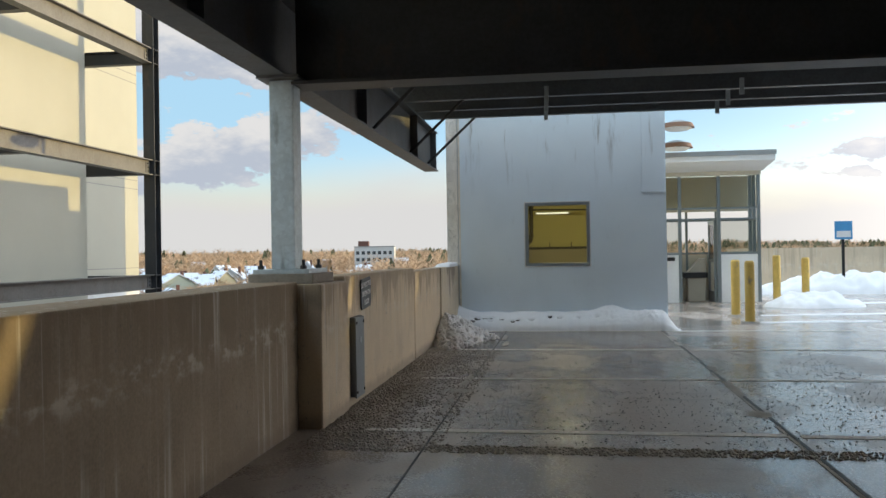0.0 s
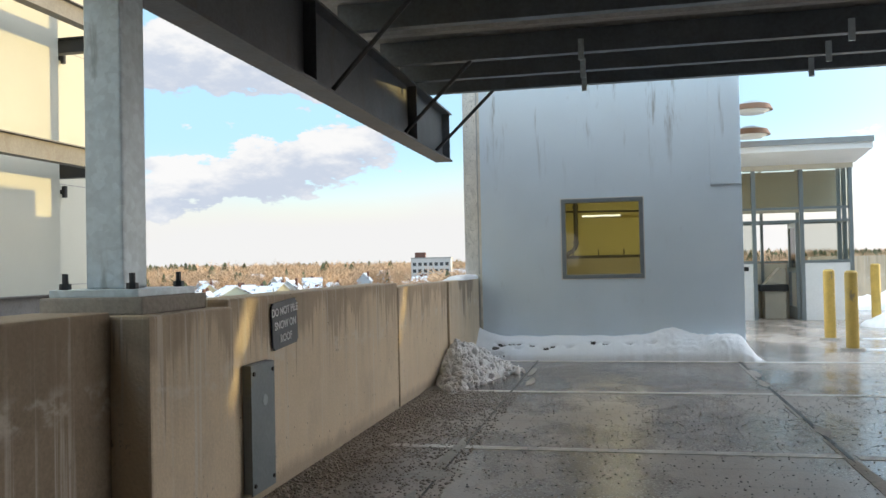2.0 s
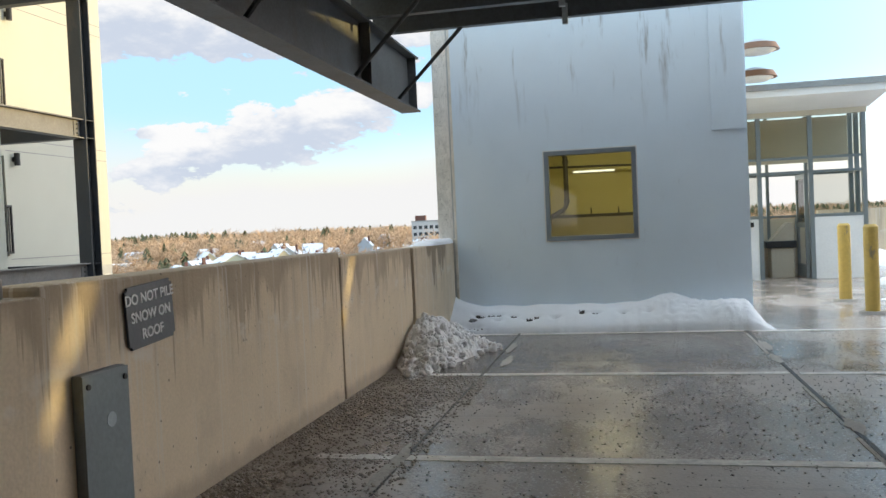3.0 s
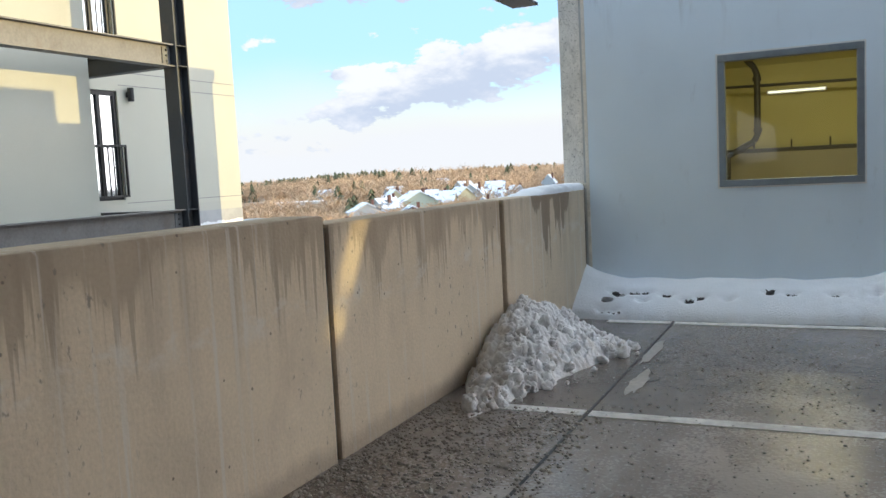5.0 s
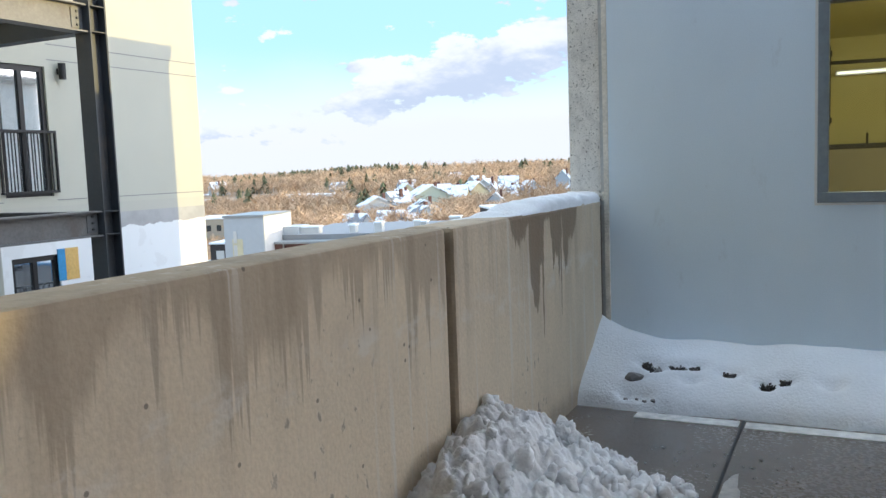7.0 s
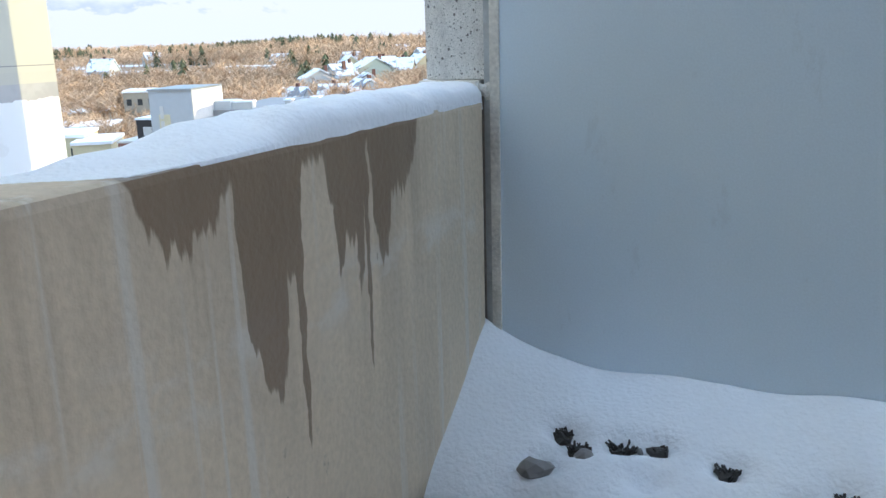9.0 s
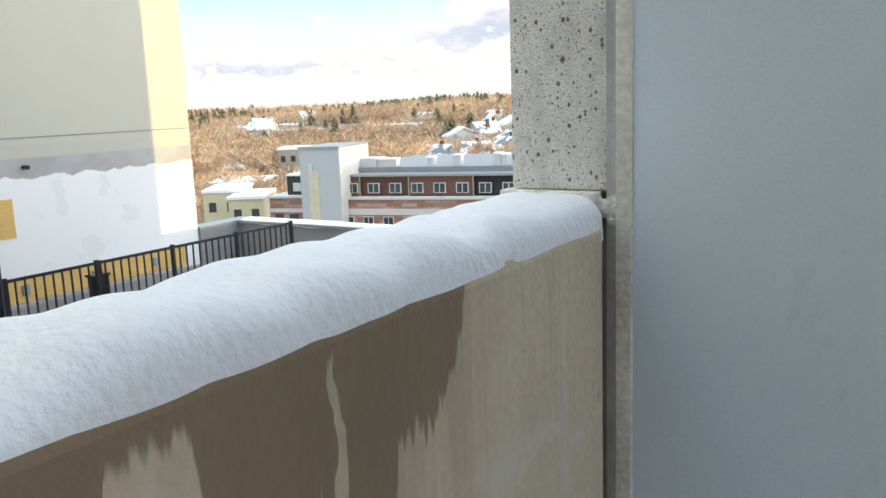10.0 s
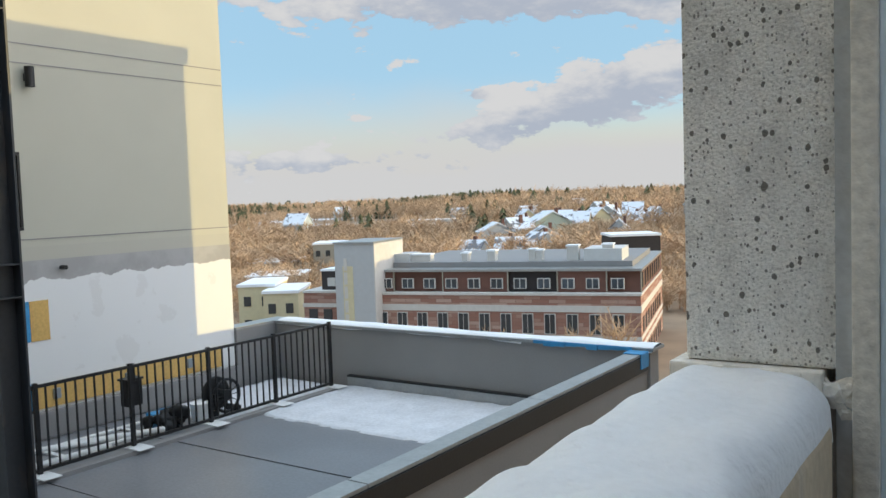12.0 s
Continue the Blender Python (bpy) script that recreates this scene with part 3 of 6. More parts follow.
add_box(wall, WX0, WX1, WY, WY + T, WZ1, TZ)
bmesh.ops.remove_doubles(wall, verts=wall.verts[:], dist=1e-4)
solid("wall_south", wall, M_PAINT, "pale blue-grey painted stucco wall with dark runs near the top", "wall", kind="structure")
# unseen rear heights and depth, fitted to the shadow edges on the apartment facade
LY, LZ = 23.7, 2.70            # where the taller shaft begins, and the low roof's underside
for i, (y0, y1, top) in enumerate(((WY + T + 0.003, LY, LZ), (LY + 0.003, TY1, TZ))):
    slab("wall_east_%d" % (i + 1), TX1 - 0.2, TX1, y0, y1, FZ - 0.2, top, M_PAINT, "pale painted side wall of the stair tower", "wall")
    slab("wall_west_%d" % (i + 1), -0.20, TX0 - 0.035, max(y0, WY + T + 0.3), y1, FZ - 0.2, top, M_PITTED, "bare concrete side wall of the stair tower", "wall")
slab("wall_north", TX0, TX1 - 0.203, TY1 - 0.2, TY1, FZ - 0.2, TZ, M_PAINT, "pale painted rear wall of the stair tower", "wall")
slab("wall_shaft", TX0, TX1 - 0.203, LY, LY + 0.2, LZ - 0.01, TZ, M_PAINT, "pale painted wall of the taller shaft", "wall")
slab("roof_low", -0.2, TX1, WY + T + 0.003, LY - 0.003, LZ, LZ + 0.12, M_CONC_PLAIN, "low flat concrete roof behind the painted wall", "roof")
slab("roof_slab", -0.3, TX1 + 0.05, LY, TY1 + 0.05, TZ, TZ + 0.25, M_CONC_PLAIN, "flat concrete roof slab of the stair tower", "roof")
slab("trim_3", 3.215, TX1 - 0.02, WY - 0.022, WY - 0.0, 2.28, TZ, M_PAINT, "raised painted plaster strip on the wall", "trim", 0.006)
slab("corner_pier", -0.172, 0.021, WY + 0.012, WY + 0.50, 1.125, TZ, M_PITTED, "bare pitted concrete pier at the parapet's end", "pier", 0.006)
slab("trim_4", -0.10, 0.0205, WY + 0.003, WY + 0.10, FZ, 1.10, M_CONC_PLAIN, "mortared gap at the parapet's end", "joint")
slab("trim_5", 0.0215, 0.040, WY + 0.002, WY + 0.08, FZ, TZ, M_SEAL, "grey sealant strip between pier and wall", "joint")
slab("trim_6", 0.0405, 0.0715, WY - 0.006, WY + 0.06, FZ, TZ, M_PLASTER, "rough plaster edge strip at the wall's corner", "trim", 0.004)
# ragged mortar bed under the pier
bed = bmesh.new()
rnd = random.Random(3)
for i in range(8):
    x = -0.19 + i * 0.0245
    add_box(bed, x, x + 0.026, WY - 0.004 - rnd.random() * 0.012, WY + 0.3, 1.06 - rnd.random() * 0.012, 1.124, 0.003)
solid("mortar_bed", bed, M_PLASTER, "ragged mortar bed under the concrete pier", "mortar", kind="structure")

knob = bmesh.new()
for x, y, z, s in ((0.020, WY, 1.095, 0.016), (0.034, WY, 1.105, 0.013), (0.030, WY, 1.075, 0.012), (0.040, WY, 1.088, 0.010), (0.004, WY, 1.106, 0.012)):
    b0 = len(knob.verts)
    bmesh.ops.create_icosphere(knob, subdivisions=2, radius=s, matrix=Matrix.Translation((x, y, z)))
    knob.verts.ensure_lookup_table()
    for v in knob.verts[b0:]:
        v.co += (v.co - Vector((x, y, z))) * (0.9 * noise.noise(v.co * 45) + 0.5 * noise.noise(v.co * 140))
        v.co.y = WY + 0.004 + (v.co.y - WY - 0.004) * 0.55
solid("mortar_lump", knob, M_PLASTER, "crumbling mortar lump at the pier's foot", "mortar", kind="structure")

# window in the tower's face
win = thing("window_1", "square grey-framed window onto a yellow-lit stairwell", "window", kind="structure", at=(1.77, WY, WZ0))
fr = bmesh.new()
f = 0.055
add_box(fr, WX0, WX1, WY - 0.012, WY + 0.09, WZ1 - f, WZ1, 0.005)
add_box(fr, WX0, WX1, WY - 0.012, WY + 0.09, WZ0, WZ0 + f, 0.005)
add_box(fr, WX0, WX0 + f, WY - 0.010, WY + 0.088, WZ0 + f, WZ1 - f, 0.005)
add_box(fr, WX1 - f, WX1, WY - 0.010, WY + 0.088, WZ0 + f, WZ1 - f, 0.005)
part("window_frame", fr, M_FRAME, win)
pane = part("pane", box(WX0 + f, WX1 - f, WY + 0.04, WY + 0.046, WZ0 + f, WZ1 - f), M_GLASS, win)
pane.visible_shadow = False
bead = bmesh.new()
for a, b in ((WZ0 - 0.014, WZ0 - 0.001), (WZ1 + 0.001, WZ1 + 0.013)):
    add_box(bead, WX0 - 0.013, WX1 + 0.013, WY - 0.007, WY + 0.01, a, b)
for a, b in ((WX0 - 0.014, WX0 - 0.001), (WX1 + 0.001, WX1 + 0.013)):
    add_box(bead, a, b, WY - 0.007, WY + 0.01, WZ0, WZ1)
part("sealant_bead", bead, M_WHITE, win, "thin pale sealant bead")

# stairwell behind the window
slab("stair_floor", TX0, TX1 - 0.2, WY + T, TY1 - 0.2, FZ - 0.3, FZ - 0.02, M_CONC_PLAIN, "concrete landing in the stairwell", "floor")
slab("ceiling", TX0, TX1 - 0.2, WY + T, 20.6, LZ - 0.06, LZ - 0.002, M_ROOM, "yellow painted stairwell ceiling", "ceiling")
slab("stair_wall", TX0 + 0.002, TX1 - 0.203, 20.6, 20.7, FZ, LZ - 0.06, M_ROOM, "yellow painted inner stairwell wall", "wall")
slab("stair_wall_side", TX0 + 0.002, TX0 + 0.05, WY + T + 0.01, 20.59, FZ, LZ - 0.065, M_ROOM, "yellow painted stairwell side wall", "wall")
slab("stair_wall_side_2", TX1 - 0.25, TX1 - 0.203, WY + T + 0.01, 20.59, FZ, LZ - 0.065, M_ROOM, "yellow painted stairwell side wall", "wall")
pp = thing("standpipe", "dark standpipe with bends, running up the stairwell", "pipe", at=(1.12, 19.8, FZ))
part("riser", rod((1.12, 19.8, 1.60), (1.12, 19.8, 2.46), 0.045, 16), M_PIPE, pp)
for a, b in (((1.12, 19.8, 2.45), (1.08, 19.8, 2.55)), ((1.08, 19.8, 2.55), (0.98, 19.8, 2.66)), ((1.12, 19.8, 1.61), (1.07, 19.8, 1.50)), ((1.07, 19.8, 1.50), (0.70, 19.8, 1.30)), ((0.70, 19.8, 1.30), (0.70, 19.8, FZ - 0.02))):
    part("bend", rod(a, b, 0.044, 14), M_PIPE, pp)
for z in (1.66, 2.38):
    part("coupling", rod((1.12, 19.8, z - 0.03), (1.12, 19.8, z + 0.03), 0.06, 16), M_PIPE, pp)
solid("sprinkler_pipe", rod((TX0 + 0.05, 19.9, 2.31), (TX1 - 0.25, 19.9, 2.25), 0.020), M_PIPE, "thin dark sprinkler pipe across the stairwell", "pipe")
slab("half_wall", TX0 + 0.06, TX1 - 0.26, 20.34, 20.44, FZ, 1.34, M_BEIGE, "low beige wall beside the stair", "wall")
rail = thing("stair_handrail", "dark stair handrail with short standards on a low wall", "handrail", at=(1.8, 20.4, 1.34))
part("board", box(TX0 + 0.06, TX1 - 0.26, 20.35, 20.43, 1.34, 1.40, 0.01), M_PIPE, rail)
for i in range(6):
    part("standard", rod((0.5 + i * 0.52, 20.39, 1.40), (0.5 + i * 0.52, 20.39, 1.52), 0.012, 8), M_PIPE, rail)
lamp = thing("tube_lamp", "lit fluorescent batten lamp on the stairwell ceiling", "lamp", at=(2.1, 17.2, LZ - 0.06))
part("housing", box(1.4, 2.8, 17.13, 17.28, LZ - 0.11, LZ - 0.06, 0.01), M_WHITE, lamp)
part("tube", rod((1.45, 17.2, LZ - 0.13), (2.75, 17.2, LZ - 0.13), 0.018, 10), M_TUBE, lamp)
# glowing bar set inside to imitate a tube reflected in the pane
wl = thing("tube_reflection", "slim glowing bar standing for a tube's reflection in the window", "lamp", at=(1.6, 20.58, 2.25))
part("housing", box(1.20, 2.02, 20.57, 20.599, 2.20, 2.26, 0.004), M_WHITE, wl)
part("tube", rod((1.22, 20.56, 2.23), (2.0, 20.56, 2.23), 0.014, 8), M_REFLBAR, wl)
lit = new("stairwell_light", bpy.data.lights.new("stairwell_light", "AREA"))
lit.data.shape, lit.data.size, lit.data.size_y, lit.data.energy, lit.data.color = "RECTANGLE", 1.3, 0.15, 26, (1.0, 0.87, 0.46)
lit.matrix_world = look((2.1, 17.2, LZ - 0.16), (2.1, 17.9, 0))

# ---- steel canopy over the deck ----
GX = -0.40
# reach to x 24 and behind the walk: unseen, added to darken the deck
CX1, CX2, CY0 = 9.5, 24.0, -23.9
canopy = thing("steel_canopy", "dark steel canopy of girders, purlins and metal decking", "canopy", kind="structure", at=(GX, 6.3, 1.1))
part("edge_girder", ibeam(1, CY0, 14.25, GX, 2.72, 3.40, 0.24, 0.022, 0.014), M_GIRDER, canopy, "grey edge girder over the parapet")
part("cross_girder", ibeam(0, GX + 0.13, CX1, 6.35, 2.66, 3.42, 0.30, 0.028, 0.016), M_STEEL, canopy, "deep black cross girder")
for gy in (-2.2, -10.7, -19.2):
    part("cross_girder", ibeam(0, GX + 0.13, CX1, gy, 2.66, 3.42, 0.30, 0.028, 0.016), M_STEEL, canopy)
PY = (13.1, 12.35, 11.5, 10.1, 8.6, 7.3, 5.0, 3.2, 1.4, -0.5, -4.0, -5.8, -7.6, -9.2, -12.4, -14.2, -16.0, -17.8, -21.0, -22.8)
for py in PY:
    pts = [(py - 0.05, 3.45), (py + 0.05, 3.45), (py + 0.05, 3.47), (py - 0.03, 3.47), (py - 0.03, 3.68), (py + 0.05, 3.68), (py + 0.05, 3.70), (py - 0.05, 3.70)]
    part("purlin", prism(pts, 0, GX - 0.1, CX1 if py > 6.35 else CX2), M_PURLIN, canopy)
deck = bmesh.new()
ys = np.arange(CY0, 13.3, 0.15)
prof = []
for i, y in enumerate(ys):
    prof += [(y, 3.71 + (0.05 if i % 2 else 0.0)), (y + 0.11, 3.71 + (0.05 if i % 2 else 0.0))]
vs = [[deck.verts.new((x, y, z)) for y, z in prof] for x in (GX - 0.3, CX1)]
for i in range(len(prof) - 1):
    deck.faces.new((vs[0][i], vs[0][i + 1], vs[1][i + 1], vs[1][i]))
add_box(deck, GX - 0.3, CX1, 6.36, 13.25, 3.78, 3.90)
add_box(deck, GX - 0.3, CX2, CY0, 6.35, 3.78, 3.90)
part("metal_decking", deck, M_DECK, canopy, "dark corrugated metal decking")
for i, py in enumerate((13.1, 11.5, 9.1)):
    part("knee_brace", rod((GX + 0.06 + 0.84, py, 3.46), (GX + 0.06, py + 0.3, 2.76), 0.022, 8), M_STEEL, canopy)
for sx in range(0, 4):
    for k, py in enumerate(PY[:3]):
        part("clip", box(1.6 + sx * 2.6 + k * 0.02, 1.66 + sx * 2.6 + k * 0.02, py - 0.09, py - 0.055, 3.36, 3.58, 0.004), M_GALV, canopy)
for gy in (12.2, 8.9, 4.6, 2.2):
    part("stiffener", box(GX + 0.008, GX + 0.115, gy, gy + 0.012, 2.745, 3.375), M_GIRDER, canopy)
part("end_plate", prism([(GX - 0.05, 2.745), (GX + 0.11, 2.745), (GX + 0.11, 3.375), (GX - 0.05, 3.375)], 1, 14.12, 14.135), M_GIRDER, canopy)


def steel_column(cx, cy):
    col = thing("steel_column", "galvanised square steel column on a grouted base plate", "column", at=(cx, cy, 1.07))
    part("shaft", box(cx - 0.1, cx + 0.1, cy - 0.1, cy + 0.1, 1.185, 2.70, 0.012), M_GALV, col)
    part("base_plate", box(cx - 0.21, cx + 0.25, cy - 0.22, cy + 0.30, 1.15, 1.185, 0.004), M_GALV, col)
    part("grout_pad", box(cx - 0.24, cx + 0.29, cy - 0.25, cy + 0.34, 1.07, 1.15, 0.01), M_CONC_PLAIN, col)
    part("cap_plate", box(cx - 0.17, cx + 0.17, cy - 0.2, cy + 0.2, 2.70, 2.72), M_GIRDER, col)
    for dx in (-0.16, 0.19):
        for dy in (-0.17, 0.24):
            b = rod((cx + dx, cy + dy, 1.185), (cx + dx, cy + dy, 1.26), 0.014, 8)
            add_rod(b, (cx + dx, cy + dy, 1.186), (cx + dx, cy + dy, 1.214), 0.027, 6)
            part("anchor_bolt", b, M_STEEL, col)
    return col


steel_column(-0.355, 6.30)
steel_column(-0.38, -2.2)
slab("pilaster_2", -0.62, 0.012, -2.8, -1.6, FZ - 0.2, 1.07, M_CONC, "concrete pilaster that carries the steel column", "pilaster", 0.015)

# ---- deck markings and joints ----
for i, ly in enumerate((5.98, 8.58, 11.2, 13.84, 3.36, 0.74)):
    for k, (a, b) in enumerate(((0.36, 0.88), (0.91, 3.42), (3.50, 6.4))):
        slab("line_%d" % (i * 3 + k + 1), a, b, ly - 0.05 - 0.012 * a, ly + 0.05 - 0.012 * a, FZ, FZ + 0.004, M_LINE, "worn white parking line painted on the deck", "marking")
slab("joint_1", 3.435, 3.465, -24, 14.2, FZ, FZ + 0.003, M_TAR, "dark control joint in the deck", "joint")
for i, (a, b) in enumerate(((4.2, 6.3), (6.9, 9.1), (9.9, 10.6), (12.2, 13.6))):
    slab("joint_edge_%d" % (i + 1), 3.405, 3.432, a, b, FZ, FZ + 0.004, M_GROUT, "pale worn edge of the deck joint", "joint")
slab("joint_2", 0.889, 0.903, -24, 13.9, FZ, FZ + 0.003, M_TAR, "narrow control joint in the deck", "joint")


# ---- the neighbouring building and its roof terrace ----
BX = -10.4                      # its facade
DZ = -1.64                      # terrace deck
# facade with three openings above one another, and a return at the far corner
oy0, oy1 = 18.28, 19.16
lev = (-1.98, 1.07, 4.12, 7.17)
apt = thing("apartment_building", "pale stucco apartment building with unfinished lower walls", "building", kind="structure", at=(BX - 4, 18, ground_z))
for y0, y1 in ((10, oy0), (oy1, 22.7)):
    part("wall", box(BX - 0.3, BX, y0, y1, 0.9, 16), M_STUCCO, apt)
    part("lower_wall", box(BX - 0.3, BX, y0, y1, ground_z, 0.9), M_STUCCO_LOW, apt, "white primed wall below a bare grey band")
for i, z in enumerate(lev[1:]):
    part("wall", box(BX - 0.3, BX, oy0, oy1, z + 2.09, (lev[1:] + (16,))[i + 1]), M_STUCCO, apt)
part("wall", box(BX - 0.3, BX, oy0, oy1, 0.9, 1.07), M_STUCCO, apt)
part("wall", box(BX - 8, BX - 0.3, 22.4, 22.7, 0.9, 16), M_STUCCO, apt)
part("lower_wall", box(BX - 0.3, BX, oy0, oy1, 0.11, 0.9), M_STUCCO_LOW, apt)
part("lower_wall", box(BX - 8, BX - 0.3, 22.4, 22.7, ground_z, 0.9), M_STUCCO_LOW, apt)
part("roof", box(BX - 8, BX + 0.2, 10, 22.9, 16, 16.3), M_COPING, apt)
# grooves: thin flat strips whose dark colour stands in for the shade in them
for z in (1.0, 3.28, 3.53, 6.35, 6.6):
    part("groove_shade", box(BX + 0.001, BX + 0.006, 16.6, oy0 - 0.05, z - 0.008, z + 0.008), M_GREYWALL, apt)
    part("groove_shade", box(BX + 0.001, BX + 0.006, oy1 + 0.05, 22.68, z - 0.008, z + 0.008), M_GREYWALL, apt)
bay = bmesh.new()
add_box(bay, BX + 0.003, -8.33, -4, 16.6, -0.2, 16)
part("bay_wall", bay, M_STUCCO, apt, "projecting pale stucco bay")
part("bay_base", box(BX + 0.003, -8.34, -4, 16.59, ground_z, -0.2), M_STUCCO_LOW, apt)
part("sheathing_strip", box(BX, BX + 0.03, 17.0, 22.4, -1.24, -0.93), M_SHEATH, apt, "bare yellow sheathing strip")
part("kerb", box(BX, BX + 0.10, 16.7, 22.7, DZ, -1.28, 0.02), M_GREYWALL, apt)
part("sheathing_patch", box(BX, BX + 0.012, 19.27, 19.53, -0.34, 0.19), M_SHEATH, apt, "bare yellow sheathing patch")
part("wrap_patch", box(BX, BX + 0.014, 19.12, 19.265, -0.34, 0.19), M_BLUE, apt, "blue membrane patch")
part("wrap_strip", box(BX, BX + 0.032, 18.9, 19.25, -1.24, -0.9), M_BLUE, apt)
for gy in (20.6, 21.7, 19.5):
    part("junction_box", box(BX + 0.032, BX + 0.07, gy, gy + 0.1, -1.14, -1.0, 0.004), M_FRAME, apt)


def juliet_door(z):
    d = thing("balcony_door", "dark-framed glazed door behind a black juliet railing", "door", "balcony doors", at=(BX, 18.7, z))
    fr = bmesh.new()
    x0, x1 = BX - 0.12, BX - 0.04
    for a, b in ((oy0, oy0 + 0.07), (18.68, 18.76), (oy1 - 0.07, oy1)):
        add_box(fr, x0, x1, a, b, z, z + 2.09)
    for a, b in ((z, z + 0.09), (z + 2.0, z + 2.09)):
        add_box(fr, x0 + 0.002, x1 - 0.002, oy0 + 0.07, 18.68, a, b)
        add_box(fr, x0 + 0.002, x1 - 0.002, 18.76, oy1 - 0.07, a, b)
    part("door_frame", fr, M_BLACK, d)
    for a, b in ((oy0 + 0.07, 18.68), (18.76, oy1 - 0.07)):
        part("pane", box(x0 + 0.03, x0 + 0.04, a, b, z + 0.09, z + 2.0), M_MIRROR, d, "glass reflecting the cloudy sky")
    rl = bmesh.new()
    for zz in (z + 0.05, z + 1.02):
        add_box(rl, BX + 0.02, BX + 0.06, oy0 - 0.08, oy1 + 0.08, zz, zz + 0.04)
        for yy in (oy0 - 0.08, oy1 + 0.05):
            add_box(rl, BX - 0.01, BX + 0.018, yy, yy + 0.03, zz, zz + 0.04)
    for yy in (oy0 - 0.08, oy1 + 0.05):
        add_box(rl, BX + 0.02, BX + 0.058, yy, yy + 0.03, z + 0.092, z + 1.018)
    rl = part("railing", rl, M_BLACK, d)
    bal = box(-0.008, 0.008, -0.008, 0.008, z + 0.09, z + 1.02)
    first = part("baluster", bal, M_BLACK, rl)
    first.location = (BX + 0.04, oy0 + 0.02, 0)
    for i in range(1, 8):
        share("baluster", first.data, rl, (BX + 0.04, oy0 + 0.02 + i * 0.12, 0))


for z in lev:
    juliet_door(z)


def wall_lamp(y, z):
    w = thing("wall_lamp", "small black wall lamp on the stucco facade", "lamp", "wall lamps", at=(BX, y, z))
    part("bracket", box(BX, BX + 0.05, y - 0.03, y + 0.03, z - 0.05, z + 0.05), M_BLACK, w)
    part("shade", rod((BX + 0.10, y, z - 0.13), (BX + 0.10, y, z + 0.13), 0.06, 14), M_BLACK, w)


for z in (0.05, 3.1, 6.15):
    if z > 1:
        wall_lamp(19.42, z)
solid("hose_bib", rod((BX, 19.75, 0.6), (BX + 0.12, 19.75, 0.6), 0.03, 10), M_BLACK, "small dark pipe stub on the wall", "pipe")

# exposed steel frame in front of the facade
SX, SY = -7.12, 17.20
sf = thing("steel_frame", "dark exposed steel balcony frame with bolted beams", "steel frame", at=(SX, SY, DZ))
hs = [(-0.13, -0.13), (0.13, -0.13), (0.13, -0.11), (0.008, -0.11), (0.008, 0.11), (0.13, 0.11), (0.13, 0.13), (-0.13, 0.13), (-0.13, 0.11), (-0.008, 0.11), (-0.008, -0.11), (-0.13, -0.11)]
colb = prism([(SX + a, SY + b) for a, b in hs], 2, DZ + 0.12, 16)
part("post", colb, M_FRAMESTEEL, sf, "dark wide-flange steel post")
part("footing", box(SX - 0.22, SX + 0.22, SY - 0.22, SY + 0.22, DZ, DZ + 0.12, 0.01), M_WHITE, sf)
for z0, z1 in ((0.60, 0.92), (3.10, 3.44), (5.56, 5.90), (8.3, 8.64)):
    part("long_beam", ibeam(1, -6, SY - 0.135, SX, z0, z1, 0.20, 0.02, 0.012), M_BEAMGREY, sf, "weathered grey beam, lightened for the sun on it")
    part("cross_beam", ibeam(0, BX, SX - 0.14, SY, z0 + 0.02, z1 - 0.02, 0.18, 0.02, 0.012), M_FRAMESTEEL, sf)
    part("cross_beam", ibeam(0, -8.33, SX - 0.11, 13.0, z0 + 0.02, z1 - 0.02, 0.18, 0.02, 0.012), M_FRAMESTEEL, sf)
    for zz in (z0 + 0.01, z1 - 0.02):
        part("stiffener", box(SX - 0.128, SX + 0.128, SY - 0.108, SY + 0.108, zz, zz + 0.012), M_FRAMESTEEL, sf)
    part("clip_plate", box(SX + 0.007, SX + 0.017, SY - 0.30, SY - 0.137, z0 + 0.05, z1 - 0.05), M_GIRDER, sf)
    for k in range(3):
        part("bolt", rod((SX + 0.017, SY - 0.22, z0 + 0.09 + k * 0.08), (SX + 0.035, SY - 0.22, z0 + 0.09 + k * 0.08), 0.016, 6), M_FRAMESTEEL, sf)

# terrace deck of welded membrane sheets
slab("terrace_slab", -10.3, -3.845, 4, 23.58, DZ - 0.4, DZ - 0.02, M_TAR, "dark base of the terrace roof", "roof")
ter = thing("terrace_floor", "dark grey roof membrane laid in wide sheets", "floor", kind="structure", at=(-6, 20, DZ))
yy = 4.0
k = 0
for w in (2.6, 2.6, 2.6, 2.4, 2.3, 1.85, 1.75, 1.75, 1.9):
    part("sheet", box(-8.68, -3.85, yy + 0.014, min(yy + w, 23.55) - 0.014, DZ - 0.02, DZ + 0.004 * (k % 2), 0.0), M_MEMBRANE, ter)
    part("sheet", box(-10.3, -8.70, yy + 0.008, min(yy + w, 23.55) - 0.008, DZ - 0.02, DZ - 0.003, 0.0), M_MEMBRANE, ter)
    yy += w
    k += 1
slab("terrace_kerb", -8.75, -8.62, 4, 23.4, DZ, DZ + 0.05, M_GREYWALL, "low metal kerb under the railing", "kerb")
# parapets round the terrace
slab("terrace_parapet_1", -10.35, -3.64, 23.60, 23.9, ground_z, -0.70, M_GREYWALL, "grey panelled terrace parapet", "parapet")
